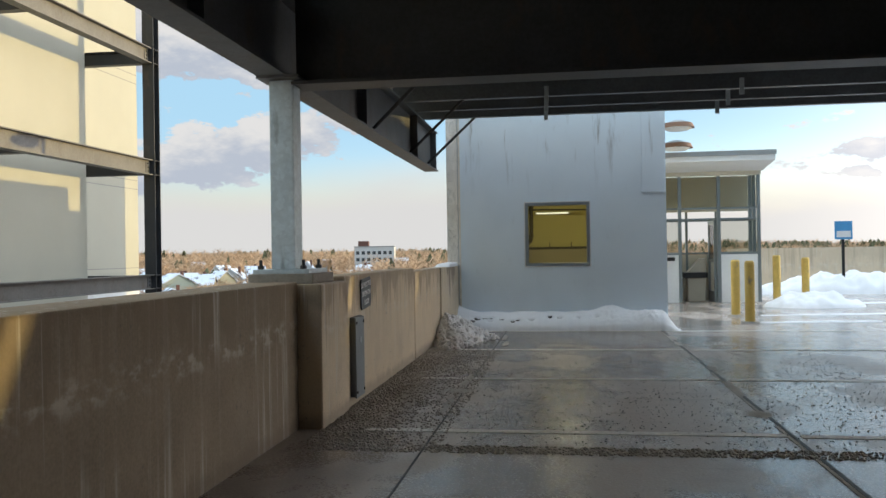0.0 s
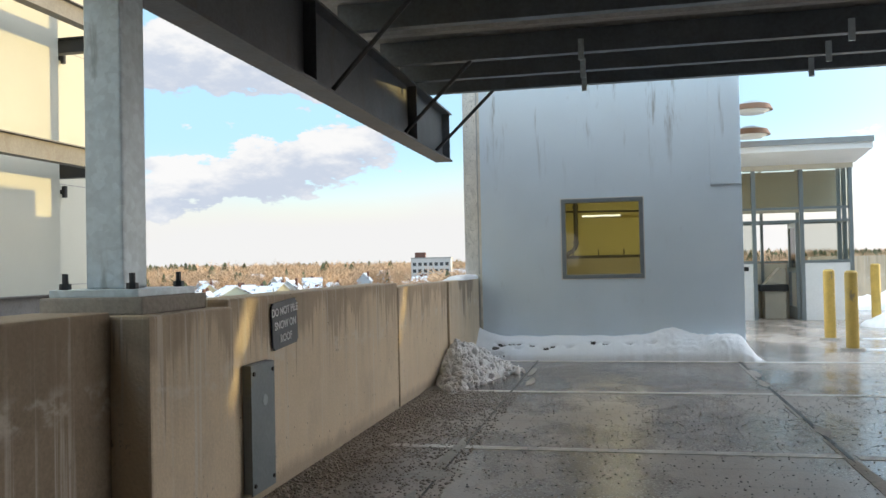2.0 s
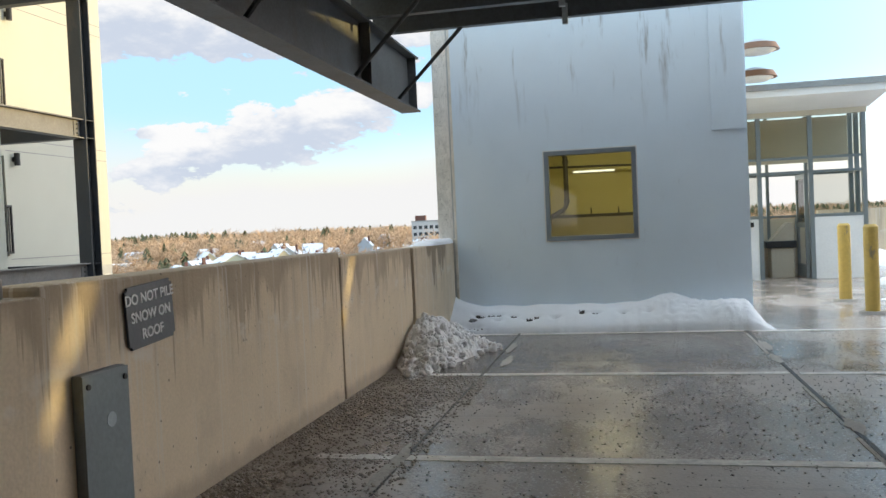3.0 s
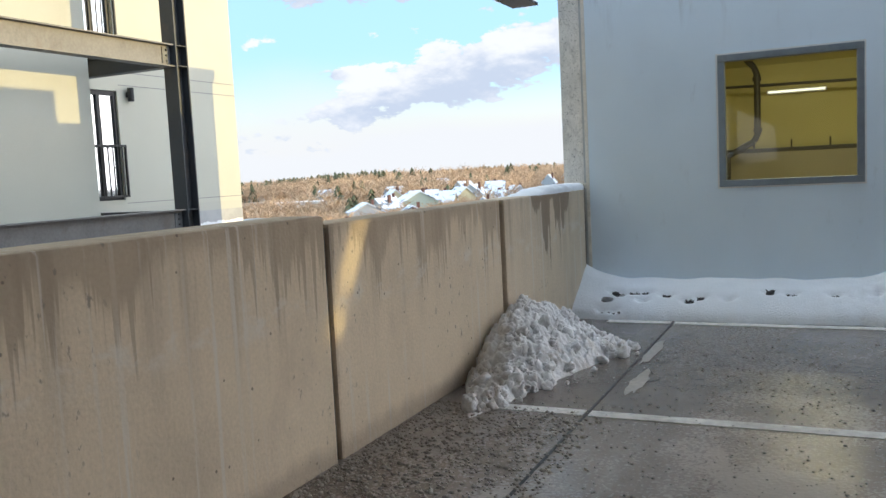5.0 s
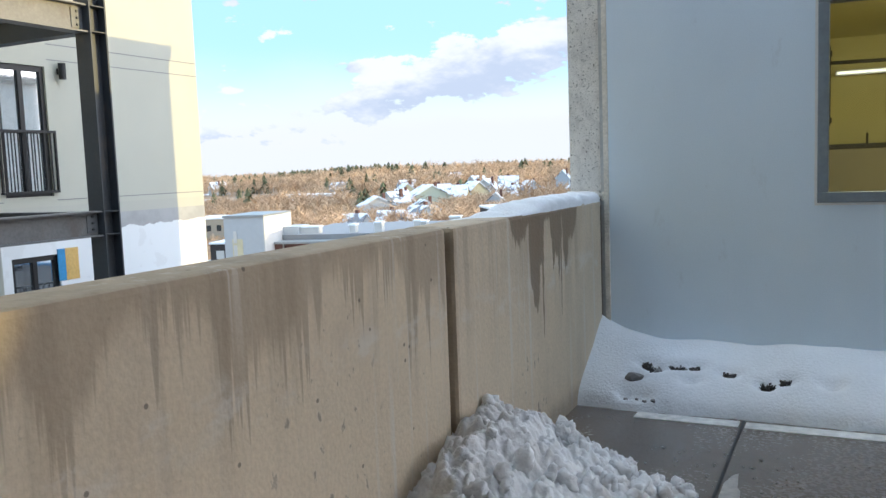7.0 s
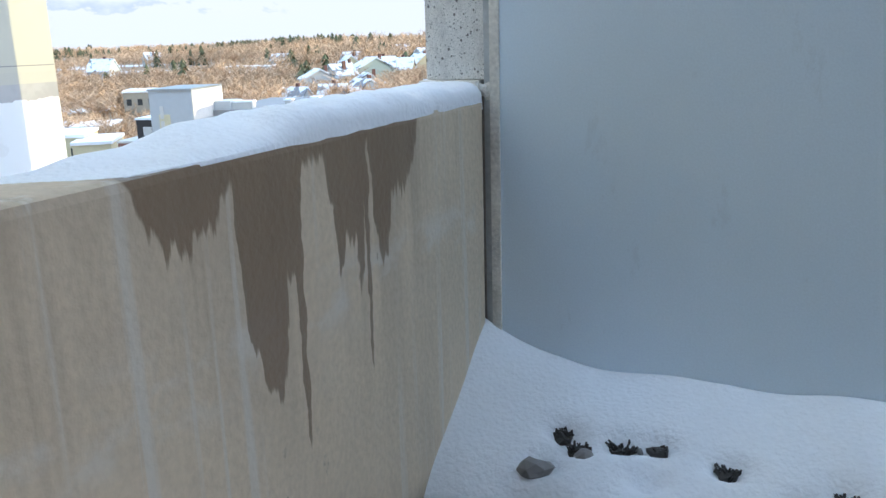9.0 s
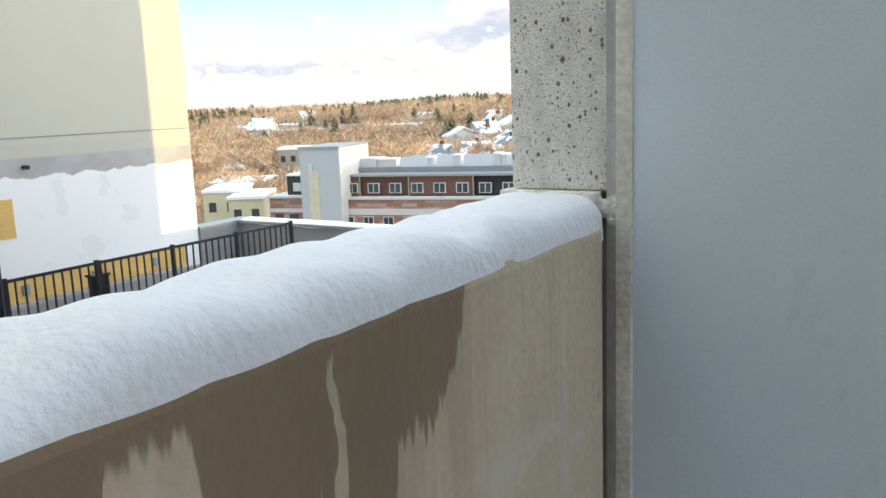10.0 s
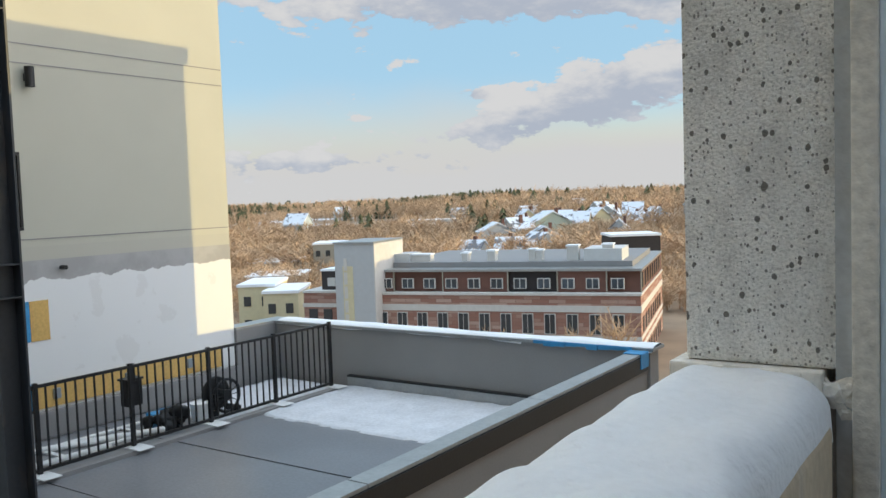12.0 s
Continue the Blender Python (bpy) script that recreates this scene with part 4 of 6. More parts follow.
slab("terrace_parapet_2", -3.84, -3.68, 4, 23.60, ground_z, -0.745, M_GREYWALL, "grey panelled terrace parapet", "parapet")
slab("coping_1", -10.35, -3.58, 23.56, 23.96, -0.70, -0.66, M_COPING, "metal coping of the terrace parapet", "coping")
cp = thing("coping_2", "pale metal coping with dark fascia on the terrace parapet", "coping", kind="structure", at=(-3.7, 14, -0.74))
for i in range(7):
    part("coping_length", box(-3.87, -3.665, 4 + i * 2.79, 4 + (i + 1) * 2.79 - 0.012, -0.735, -0.70, 0.006), M_COPING, cp)
part("fascia", box(-3.679, -3.645, 4, 23.55, -0.93, -0.737), M_FASCIA, cp, "dark fascia strip")
part("drip_edge", box(-3.868, -3.845, 4, 23.55, -0.85, -0.737), M_FASCIA, cp)
slab("trim_7", -8.7, -3.85, 23.52, 23.597, DZ, DZ + 0.16, M_COPING, "pale metal base flashing along the parapet", "flashing")
slab("trim_8", -8.7, -3.85, 23.51, 23.597, DZ + 0.162, DZ + 0.185, M_FASCIA, "dark termination bar over the flashing", "flashing")
slab("terrace_facade", -10.35, -3.845, 4, 23.58, ground_z, DZ - 0.41, M_GREYWALL, "grey wall under the terrace", "wall")

slab("terrace_parapet_3", -10.65, -10.35, 22.71, 23.9, ground_z, -0.70, M_GREYWALL, "grey panelled terrace parapet", "parapet")
slab("coping_3", -10.69, -10.352, 22.71, 23.96, -0.70, -0.66, M_COPING, "metal coping of the terrace parapet", "coping")

# terrace railing
RX = -8.80
rl = thing("terrace_railing", "black metal picket railing along the terrace", "railing", at=(RX, 20, DZ))
post_me = None
for i in range(8):
    y = 23.24 - i * 1.215
    if post_me is None:
        p = part("post", box(-0.024, 0.024, -0.024, 0.024, DZ + 0.02, DZ + 1.09, 0.003), M_BLACK, rl)
        p.location = (RX, y, 0)
        post_me = p.data
        foot = part("base_plate", box(-0.06, 0.26, -0.11, 0.11, DZ + 0.051, DZ + 0.062, 0.003), M_WHITE, rl, "white flashing plate")
        foot.location = (RX, y, 0)
        foot_me = foot.data
    else:
        share("post", post_me, rl, (RX, y, 0))
        share("base_plate", foot_me, rl, (RX, y, 0))
    if i:
        for z in (1.05, 0.10):
            part("rail", box(RX - 0.018, RX + 0.018, y + 0.026, y + 1.215 - 0.026, DZ + z - 0.018, DZ + z + 0.018), M_BLACK, rl)
bal_me = None
for i in range(7):
    for k in range(1, 10):
        y = 23.24 - i * 1.215 - k * 0.1215
        if bal_me is None:
            b = part("baluster", box(-0.009, 0.009, -0.009, 0.009, DZ + 0.119, DZ + 1.03), M_BLACK, rl)
            b.location = (RX, y, 0)
            bal_me = b.data
        else:
            share("baluster", bal_me, rl, (RX, y, 0))


# ---- the far side of the garage roof ----
def gapped_blocker():
    """An unseen tall thin wall, added on the garage's sunny edge to shade the deck, with three narrow slanting gaps
    between its leaves for sun streaks.
    """
    bm = bmesh.new()
    x0, x1, y0, y1, z0, z1 = 24.2, 24.24, -40, 27.4, 2.08, 2.66
    lean = 0.6 * (z1 - z0)
    add_box(bm, x0, x1, y0, y1, -2, z0)
    lo = None
    for a, b in ((15.20, 15.33), (19.54, 19.64), (22.98, 23.09), (y1, None)):
        add_prism(bm, [(y0 if lo is None else lo, z0), (a, z0), (a + (lean if b else 0), z1), (y0 if lo is None else lo + lean, z1)], 0, x0, x1)
        lo = b
    add_box(bm, x0 + 0.01, x1 - 0.01, 19.4, 20.2, 2.27, 2.34)
    add_box(bm, x0 + 0.01, x1 - 0.01, 22.95, 23.5, 2.20, 2.28)
    add_box(bm, x0, x1, y0, y1, z1, 4.18)
    add_box(bm, x0, x1, y0, 26.0, 4.18, 4.75)
    add_box(bm, x0, x1, y1, 60, -2, 1.3)
    return bm


# added behind the walk, never in view, to darken the first parapet run
slab("skylight_blocker", -0.55, 24.2, -24.3, -24.01, FZ - 0.2, 3.95, M_CONC_PLAIN, "unseen wall added behind the walk to block skylight", "wall")
# added out of view: keeps the sun off the deck except three streaks
solid("sun_blocker", gapped_blocker(), M_CONC_PLAIN, "unseen wall added to shade the deck, with gaps for sun streaks", "wall", kind="structure")
slab("wall_far_north", 6.9, 24, 26.5, 26.75, FZ, 1.28, M_CONC, "weathered concrete parapet with snow against it", "parapet")

# glazed stair lobby
VY, VB = 21.3, 22.3
lob = thing("glass_lobby", "glazed rooftop lobby with white panels and an overhanging flat roof", "lobby", kind="structure", at=(5.4, VY, FZ))
roofm = prism([(19.95, 3.33), (19.95, 3.53), (VB, 3.53), (VB, 3.2), (VY - 0.1, 3.2)], 0, 3.66, 6.74)
part("roof", roofm, M_WHITE, lob, "white overhanging flat roof")
part("roof_edge", box(3.66, 6.76, 19.92, 19.948, 3.45, 3.56), M_COPING, lob)
part("header", box(4.1, 6.70, VY - 0.06, VY + 0.06, 3.10, 3.199), M_BLIND, lob, "tan header strip under the soffit")
for x in (4.28, 4.75, 5.69, 6.64):
    part("mullion", box(x - 0.04, x + 0.04, VY - 0.05, VY + 0.05, FZ, 3.10, 0.004), M_ALU, lob)
for a, b in ((4.32, 4.71), (5.73, 6.60)):
    part("panel", box(a, b, VY - 0.035, VY + 0.035, FZ, 1.15, 0.003), M_WHITE, lob, "white lower panel")
    part("sill", box(a, b, VY - 0.045, VY + 0.045, 1.15, 1.21), M_ALU, lob)
for a, b in ((4.32, 4.71), (4.79, 5.65), (5.73, 6.60)):
    for z in (2.0, 2.27):
        part("transom", box(a, b, VY - 0.03, VY + 0.03, z, z + 0.05), M_ALU, lob)
    g = part("pane", box(a, b, VY - 0.004, VY + 0.004, 2.32, 3.10), M_GLASS, lob)
    g.visible_shadow = False
for a, b in ((4.32, 4.71), (5.73, 6.60)):
    g = part("pane", box(a, b, VY - 0.004, VY + 0.004, 1.21, 2.0), M_GLASS, lob)
    g.visible_shadow = False
for y in (21.8, VB - 0.04):
    part("mullion", box(6.60, 6.68, y - 0.04, y + 0.04, FZ, 3.2), M_ALU, lob)
for z in (1.15, 2.0):
    part("transom", box(6.61, 6.67, VY + 0.06, VB - 0.06, z, z + 0.05), M_ALU, lob)
    part("transom", box(4.2, 6.59, VB - 0.03, VB + 0.03, z, z + 0.05), M_ALU, lob)
for x in (4.3, 5.05, 5.8):
    part("mullion", box(x - 0.03, x + 0.03, VB - 0.04, VB + 0.04, FZ, 3.2), M_ALU, lob)
part("back_panel", box(4.2, 6.6, VB - 0.025, VB + 0.025, FZ, 1.14), M_BLIND, lob, "cream lower panel at the back")
part("side_panel", box(6.62, 6.66, VY + 0.06, VB - 0.06, FZ, 1.14), M_WHITE, lob)
part("blind", box(4.33, 6.58, VB - 0.12, VB - 0.10, 2.25, 3.15), M_BLIND, lob, "cream roller blind half drawn")
part("shaft_wall", box(3.625, 4.22, VY - 0.3, VB, FZ, 3.19), M_STUCCO, lob, "tan side wall beside the lobby")
door = thing("lobby_door", "open glazed lobby door with an aluminium frame", "door", at=(5.62, VY, FZ))
df = bmesh.new()
for a, b in ((VY + 0.06, VY + 0.13), (VY + 0.87, VY + 0.94)):
    add_box(df, 5.58, 5.63, a, b, FZ + 0.01, 2.0)
for z0, z1 in ((FZ + 0.01, 0.22), (0.95, 1.05), (1.9, 2.0)):
    add_box(df, 5.582, 5.628, VY + 0.13, VY + 0.87, z0, z1)
part("door_frame", df, M_ALU, door)
g = part("pane", box(5.60, 5.61, VY + 0.13, VY + 0.87, 1.05, 1.9), M_GLASS, door)
g.visible_shadow = False
part("handle", rod((5.55, VY + 0.85, 0.9), (5.55, VY + 0.85, 1.15), 0.012, 8), M_GALV, door)
solid("call_panel", box(4.36, 4.62, VY - 0.05, VY - 0.036, 1.0, 1.09, 0.003), M_BLACK, "small black notice plate on the lobby panel", "notice")
al = thing("alarm_box", "small red alarm box on a post", "alarm box", at=(4.24, VY - 0.1, FZ))
part("post", box(4.20, 4.23, VY - 0.13, VY - 0.07, FZ, 1.1), M_RED, al)
part("case", box(4.17, 4.27, VY - 0.16, VY - 0.05, 1.1, 1.28, 0.008), M_RED, al)
bin_ = thing("litter_bin", "beige litter bin with a dark slanted hood", "litter bin", at=(5.2, 21.85, FZ))
part("body", box(4.98, 5.42, 21.65, 22.05, FZ, 0.56, 0.02), M_BEIGE, bin_)
part("rim", box(4.88, 5.46, 21.60, 22.10, 0.56, 0.70, 0.02), M_BLACK, bin_, "dark bag rim")
part("hood", prism([(4.98, 0.70), (5.42, 0.70), (5.42, 1.05), (5.30, 1.05)], 1, 21.66, 22.04), M_BEIGE, bin_, "beige slanted hood")


def disc_lamp(y, z, r):
    d = thing("round_lamp", "round brown-rimmed area lamp on a short arm", "lamp", "round lamps", at=(4.4, y, z))
    part("mast", rod((3.48, y, LZ + 0.118), (3.48, y, z + 0.12), 0.05, 12), M_PIPE, d)
    part("arm", rod((3.48, y, z + 0.05), (4.4, y, z + 0.04), 0.035, 10), M_PIPE, d)
    b = bmesh.new()
    bmesh.ops.create_cone(b, cap_ends=True, segments=32, radius1=r, radius2=r * 0.86, depth=0.10, matrix=Matrix.Translation((4.42, y, z)))
    part("rim", b, mat_rim, d, smooth=False)
    b = bmesh.new()
    bmesh.ops.create_cone(b, cap_ends=True, segments=32, radius1=r * 0.84, radius2=r * 0.3, depth=0.07, matrix=Matrix.Translation((4.42, y, z + 0.086)))
    part("cover", b, M_COPING, d)
    b = bmesh.new()
    bmesh.ops.create_cone(b, cap_ends=True, segments=32, radius1=r * 0.6, radius2=r * 0.84, depth=0.05, matrix=Matrix.Translation((4.42, y, z - 0.076)))
    part("lens", b, M_WHITE, d, "pale lens")


mat_rim = mat("brown_rim", (0.20, 0.10, 0.05), 0.5, var=0.1)
disc_lamp(18.9, 4.03, 0.37)
disc_lamp(19.2, 3.62, 0.37)


def bollard(x, y, h=1.07, r=0.085):
    b = thing("bollard", "chipped yellow steel bollard set in the deck", "bollard", "yellow bollards", at=(x, y, FZ))
    p = bmesh.new()
    add_rod(p, (x, y, FZ), (x, y, h - 0.03), r, 20)
    add_rod(p, (x, y, h - 0.0301), (x, y, h), r, 20, r * 0.72)
    part("sleeve", p, M_YELLOW, b)
    c = bmesh.new()
    add_rod(c, (x, y, FZ), (x, y, FZ + 0.035), r * 2.0, 18, r * 1.7)
    part("collar", c, M_CONC_PLAIN, b, "concrete collar")


bollard(5.13, 15.25)
bollard(5.20, 16.85)
bollard(6.78, 20.2, 1.12)
bollard(7.42, 20.2, 1.06)
sg = thing("parking_sign", "blue and white parking sign on a dark post", "sign", at=(9.76, 25.0, FZ))
part("post", box(9.72, 9.79, 24.97, 25.03, FZ, 1.6), M_BLACK, sg)
part("plate", box(9.52, 10.0, 24.945, 24.968, 1.5, 2.02, 0.004), M_SIGNBLUE, sg)
part("panel", box(9.57, 9.95, 24.938, 24.944, 1.56, 1.74), M_LETTER, sg, "white lower field")

# ---- the deck's small things ----
pan = thing("junction_panel", "grey metal junction panel screwed to the parapet", "electrical panel", at=(0.0, 7.05, 0.05))
part("case", box(0.0, 0.045, 6.90, 7.20, 0.04, 0.74, 0.006), M_BOX, pan)
part("top_flange", box(0.046, 0.056, 6.895, 7.205, 0.03, 0.735, 0.002), M_BOX, pan)
for y in (6.925, 7.175):
    for z in (0.08, 0.69):
        part("screw", rod((0.056, y, z), (0.064, y, z), 0.012, 8), M_BLACK, pan)
part("knockout", rod((0.056, 7.07, 0.53), (0.059, 7.07, 0.53), 0.032, 18), M_FRAME, pan)

sign = thing("snow_sign", "dark sign lettered in white, fixed to the parapet", "sign", at=(0, 7.47, 0.93))
sb = bmesh.new()
add_box(sb, -0.006, 0.006, -0.192, 0.192, -0.14, 0.14)
es = [e for e in sb.edges if abs(e.verts[0].co.x - e.verts[1].co.x) > 0.005]
bmesh.ops.bevel(sb, geom=es, offset=0.018, segments=3, affect="EDGES")
plate = part("plate", sb, M_SIGN, sign)
plate.matrix_parent_inverse = Matrix()
plate.matrix_basis = pose(0.012, 0, 0, 4, 0, 0)
for k, text in enumerate(("DO NOT PILE", "SNOW ON", "ROOF")):
    cu = bpy.data.curves.new("letters", "FONT")
    cu.body, cu.size, cu.align_x, cu.align_y, cu.extrude, cu.offset = text, 0.066, "CENTER", "CENTER", 0.001, 0.0012
    cu.materials.append(M_LETTER)
    tx = new("letters", cu)
    tx.parent = sign
    turn = Matrix(((0, 0, 1, 0), (1, 0, 0, 0), (0, 1, 0, 0), (0, 0, 0, 1)))
    tx.matrix_basis = pose(0.012, 0, 0, 4, 0, 0) @ Matrix.Translation((0.0075, 0, 0.08 - 0.082 * k)) @ turn

# patches along the joints
rnd = random.Random(11)


def blot(x, y, rx, ry, z):
    bm = bmesh.new()
    n = 18
    top = [bm.verts.new((x + rx * (0.7 + 0.5 * rnd.random()) * math.cos(2 * math.pi * i / n), y + ry * (0.7 + 0.5 * rnd.random()) * math.sin(2 * math.pi * i / n), z)) for i in range(n)]
    bm.faces.new(top)
    return bm


for x, y, rx, ry in ((3.40, 6.75, 0.10, 0.14), (3.47, 9.4, 0.05, 0.22), (3.44, 11.9, 0.05, 0.25), (3.45, 8.0, 0.04, 0.5), (3.47, 12.7, 0.05, 0.3), (0.82, 7.75, 0.16, 0.13), (0.86, 8.35, 0.05, 0.5), (1.02, 11.9, 0.05, 0.3), (0.95, 12.7, 0.04, 0.4), (0.84, 7.0, 0.04, 0.4)):
    solid("grout_patch", blot(x, y, rx, ry, FZ + 0.005), M_GROUT, "pale grout patch along a deck joint", "patch", kind="structure")


def pebble_field(n, seed, xr, yr, size, bias):
    r = np.random.RandomState(seed)
    base = np.array([(1, 0, 0), (0, 1, 0), (-1, 0, 0), (0, -1, 0), (0, 0, 0.8), (0, 0, -0.6)], float)
    tri = np.array([(0, 1, 4), (1, 2, 4), (2, 3, 4), (3, 0, 4), (1, 0, 5), (2, 1, 5), (3, 2, 5), (0, 3, 5)])
    u = r.rand(n) ** bias
    p = np.stack([xr[0] + u * (xr[1] - xr[0]), yr[0] + r.rand(n) * (yr[1] - yr[0]), np.full(n, FZ + 0.002)], 1)
    s = size * (0.4 + r.rand(n, 1, 1) ** 2 * 1.2)
    v = base[None] * s * (0.7 + 0.6 * r.rand(n, 6, 1)) + p[:, None]
    f = tri[None] + 6 * np.arange(n)[:, None, None]
    return v.reshape(-1, 3), f.reshape(-1, 3)


def mesh_of(name, verts, tris, material):
    me = bpy.data.meshes.new(name)
    me.vertices.add(len(verts)); me.vertices.foreach_set("co", np.ascontiguousarray(verts, dtype=np.float32).ravel())
    me.loops.add(len(tris) * 3); me.loops.foreach_set("vertex_index", np.ascontiguousarray(tris, dtype=np.int32).ravel())
    me.polygons.add(len(tris)); me.polygons.foreach_set("loop_start", np.arange(len(tris), dtype=np.int32) * 3)
    me.update(calc_edges=True); me.validate()
    me.materials.append(material)
    return new(name, me)


M_GRIT = mat("grit", (0.42, 0.38, 0.33), 0.8, var=0.4, scale=30, fine=90, bump=0)
v, f = pebble_field(7000, 2, (0.02, 1.0), (5.5, 11.2), 0.011, 1.6)
tagged(mesh_of("grit", v, f, M_GRIT), "brown and grey grit scattered along the parapet", "grit", kind="stuff")
v, f = pebble_field(2600, 9, (0.1, 5.0), (5.28, 5.5), 0.012, 1.0)
tagged(mesh_of("gravel_strip", v, f, M_GRIT), "thin strip of gravel across the deck", "gravel", kind="stuff")
v, f = pebble_field(6500, 5, (0.5, 5.0), (5.5, 13.4), 0.0065, 1.0)
tagged(mesh_of("salt_grains", v, f, M_GROUT), "pale salt grains scattered on the deck", "salt", kind="stuff")


# ---- snow ----
def heightfield(xs, ys, h, base, material, name, label, kind="stuff"):
    bm = bmesh.new()
    grid = [[bm.verts.new((x, y, base + h(x, y))) for y in ys] for x in xs]
    for i in range(len(xs) - 1):
        for j in range(len(ys) - 1):
            q = (grid[i][j], grid[i + 1][j], grid[i + 1][j + 1], grid[i][j + 1])
            if max(v.co.z for v in q) > base - 0.018:
                bm.faces.new(q)
    loose = [v for v in bm.verts if not v.link_faces]
    bmesh.ops.delete(bm, geom=loose, context="VERTS")
    return solid(name, bm, material, label, "snow", kind=kind, smooth=True)


def nz(x, y, z=0.0, s=1.0):
    return noise.noise(Vector((x * s, y * s, z * s)))


def bank(x, y):
    front = 13.93 + 0.05 * nz(x, 3, s=2.2) + 0.025 * nz(x, 9, s=9) - 0.10 * max(0, x - 2.6)
    t = (y - front) / (WY - front)
    if t < 0:
        return -0.02 + max(-0.1, t)
    h = 0.285 * t ** 0.48 + 0.025 * nz(x, y, s=4) * t
    h += 0.13 * math.exp(-(x / 0.16) ** 1.2) * t ** 1.8
    h += 0.10 * math.exp(-((x - 2.65) / 0.25) ** 2) * t + 0.09 * math.exp(-((x - 3.3) / 0.3) ** 2) * math.sin(min(1, t) * math.pi)
    h += 0.035 * abs(nz(x, y, 4, 11)) * min(1, max(0, x - 1.8))
    hole = sum(math.exp(-(((x - a) / 0.05) ** 2 + ((y - b) / 0.03) ** 2)) for a, b in ((0.344, 14.20), (0.40, 14.15), (0.512, 14.18), (0.61, 14.19), (0.793, 14.16), (0.986, 14.08), (1.076, 14.13), (0.277, 13.96), (0.383, 13.95), (1.62, 14.22), (1.78, 14.2), (2.1, 14.2), (0.32, 14.08), (0.6, 14.08), (1.3, 14.12), (2.4, 14.2)))
    if x > 3.55:
        h *= max(0, 1 - (x - 3.55) / 0.2)
    return max(-0.01, h - 0.06 * hole)


heightfield(np.linspace(0.0, 3.78, 190), np.linspace(13.45, WY - 0.002, 46), bank, FZ, M_SNOW, "snow_bank", "clean snow drifted along the foot of the painted wall")


def cap(x, y):
    lip = min(1, max(0, (y - 12.95) / 0.25))
    u = (x + 0.092 - 0.003 * lip - 0.003 * nz(0, y, 8, 9)) / (0.099 + 0.009 * lip + 0.005 * nz(0, y, 3, 14))
    if abs(u) > 1 or y < 12.6 or x > 0.0165:
        return -0.03
    along = min(1, max(0, (y - 12.90 - 1.1 * (x + 0.05) + 0.12 * nz(x, y, 1, 5)) / 0.6))
    ragged = 1 + 0.25 * nz(0, y, 2, 7) + 0.12 * nz(x, y, 5, 16)
    if along <= 0.02:
        return -0.03
    return max(0.002, (0.054 * along ** 1.2) * max(0, 1 - abs(u) ** (4.5 if u < 0 else 5.0)) ** 0.6 * ragged + 0.008 * nz(x, y, 0, 9) - 0.012 * (1 - along))


heightfield(np.linspace(-0.205, 0.0195, 70), np.linspace(12.45, WY - 0.008, 260), cap, 1.068, M_SNOW, "snow_cap", "thick rounded snow on top of the parapet")


def lumps(spots, seed, name, label, material, low=FZ):
    r = random.Random(seed)
    bm = bmesh.new()
    for x, y, z, s in spots:
        b0 = len(bm.verts)
        m = Matrix.Translation((x, y, z)) @ Euler((r.random() * 6, r.random() * 6, r.random() * 6)).to_matrix().to_4x4() @ Matrix.Diagonal((s * (0.8 + 0.5 * r.random()), s * (0.7 + 0.4 * r.random()), s * (0.55 + 0.4 * r.random()), 1))
        bmesh.ops.create_icosphere(bm, subdivisions=3, radius=1, matrix=m)
        bm.verts.ensure_lookup_table()
        for v in bm.verts[b0:]:
            d = v.co - Vector((x, y, z))
            v.co += d * (0.8 * nz(v.co.x, v.co.y, v.co.z, 0.8 / s) + 0.6 * abs(nz(v.co.x, v.co.y, v.co.z + 7, 1.5 / s)) + 0.35 * nz(v.co.x, v.co.y, v.co.z + 3, 3.6 / s) - 0.2)
            v.co.z = max(v.co.z, low - 0.005)
    return solid(name, bm, material, label, "snow", kind="stuff", smooth=True)


def pile_h(x, y):
    """A lens of shovelled snow, slanting out from the parapet."""
    far = 0.34 + (y - 11.0) * 0.25 + 0.07 * nz(y, 1, s=5)
    a, b, c = far - x, (y - 11.62 + 2.2 * x) / 2.4, 13.15 - y - 0.3 * x
    if min(a, b, c) <= 0:
        return -0.05
    return 0.37 * min(1, a / 0.48) ** 0.7 * min(1, b / 0.36) ** 0.75 * min(1, c / 0.55) ** 0.7


def crumbled(x, y):
    """The pile's skin: clods of several sizes with soft hollows between them."""
    h = pile_h(x, y)
    if h <= 0:
        return -0.05
    w = min(1, h / 0.08)
    q = Vector((x, y, 2.0 * h))
    clod = 0.0
    for size, deep in ((0.11, 0.075), (0.055, 0.045), (0.026, 0.02)):
        d = noise.voronoi((q + 0.25 * size * noise.noise_vector(q * (2.2 / size))) / size)[0]
        clod += deep * (0.45 - min(1.0, d[0]) ** 1.6)
    return max(0.004, h - 0.02 + w * (clod + 0.03 * nz(x, y, 3, 6) + 0.012 * nz(x, y, 8, 38)))


r = random.Random(5)
spots = []
while len(spots) < 130:
    x, y = r.uniform(0.02, 1.0), r.uniform(10.9, 13.1)
    h = pile_h(x, y)
    if h > 0.0 and r.random() < (1.0 if h < 0.16 else 0.5):
        s = r.uniform(0.018, 0.05)
        spots.append((x + 0.02, y, FZ + h - s * 0.25, s))
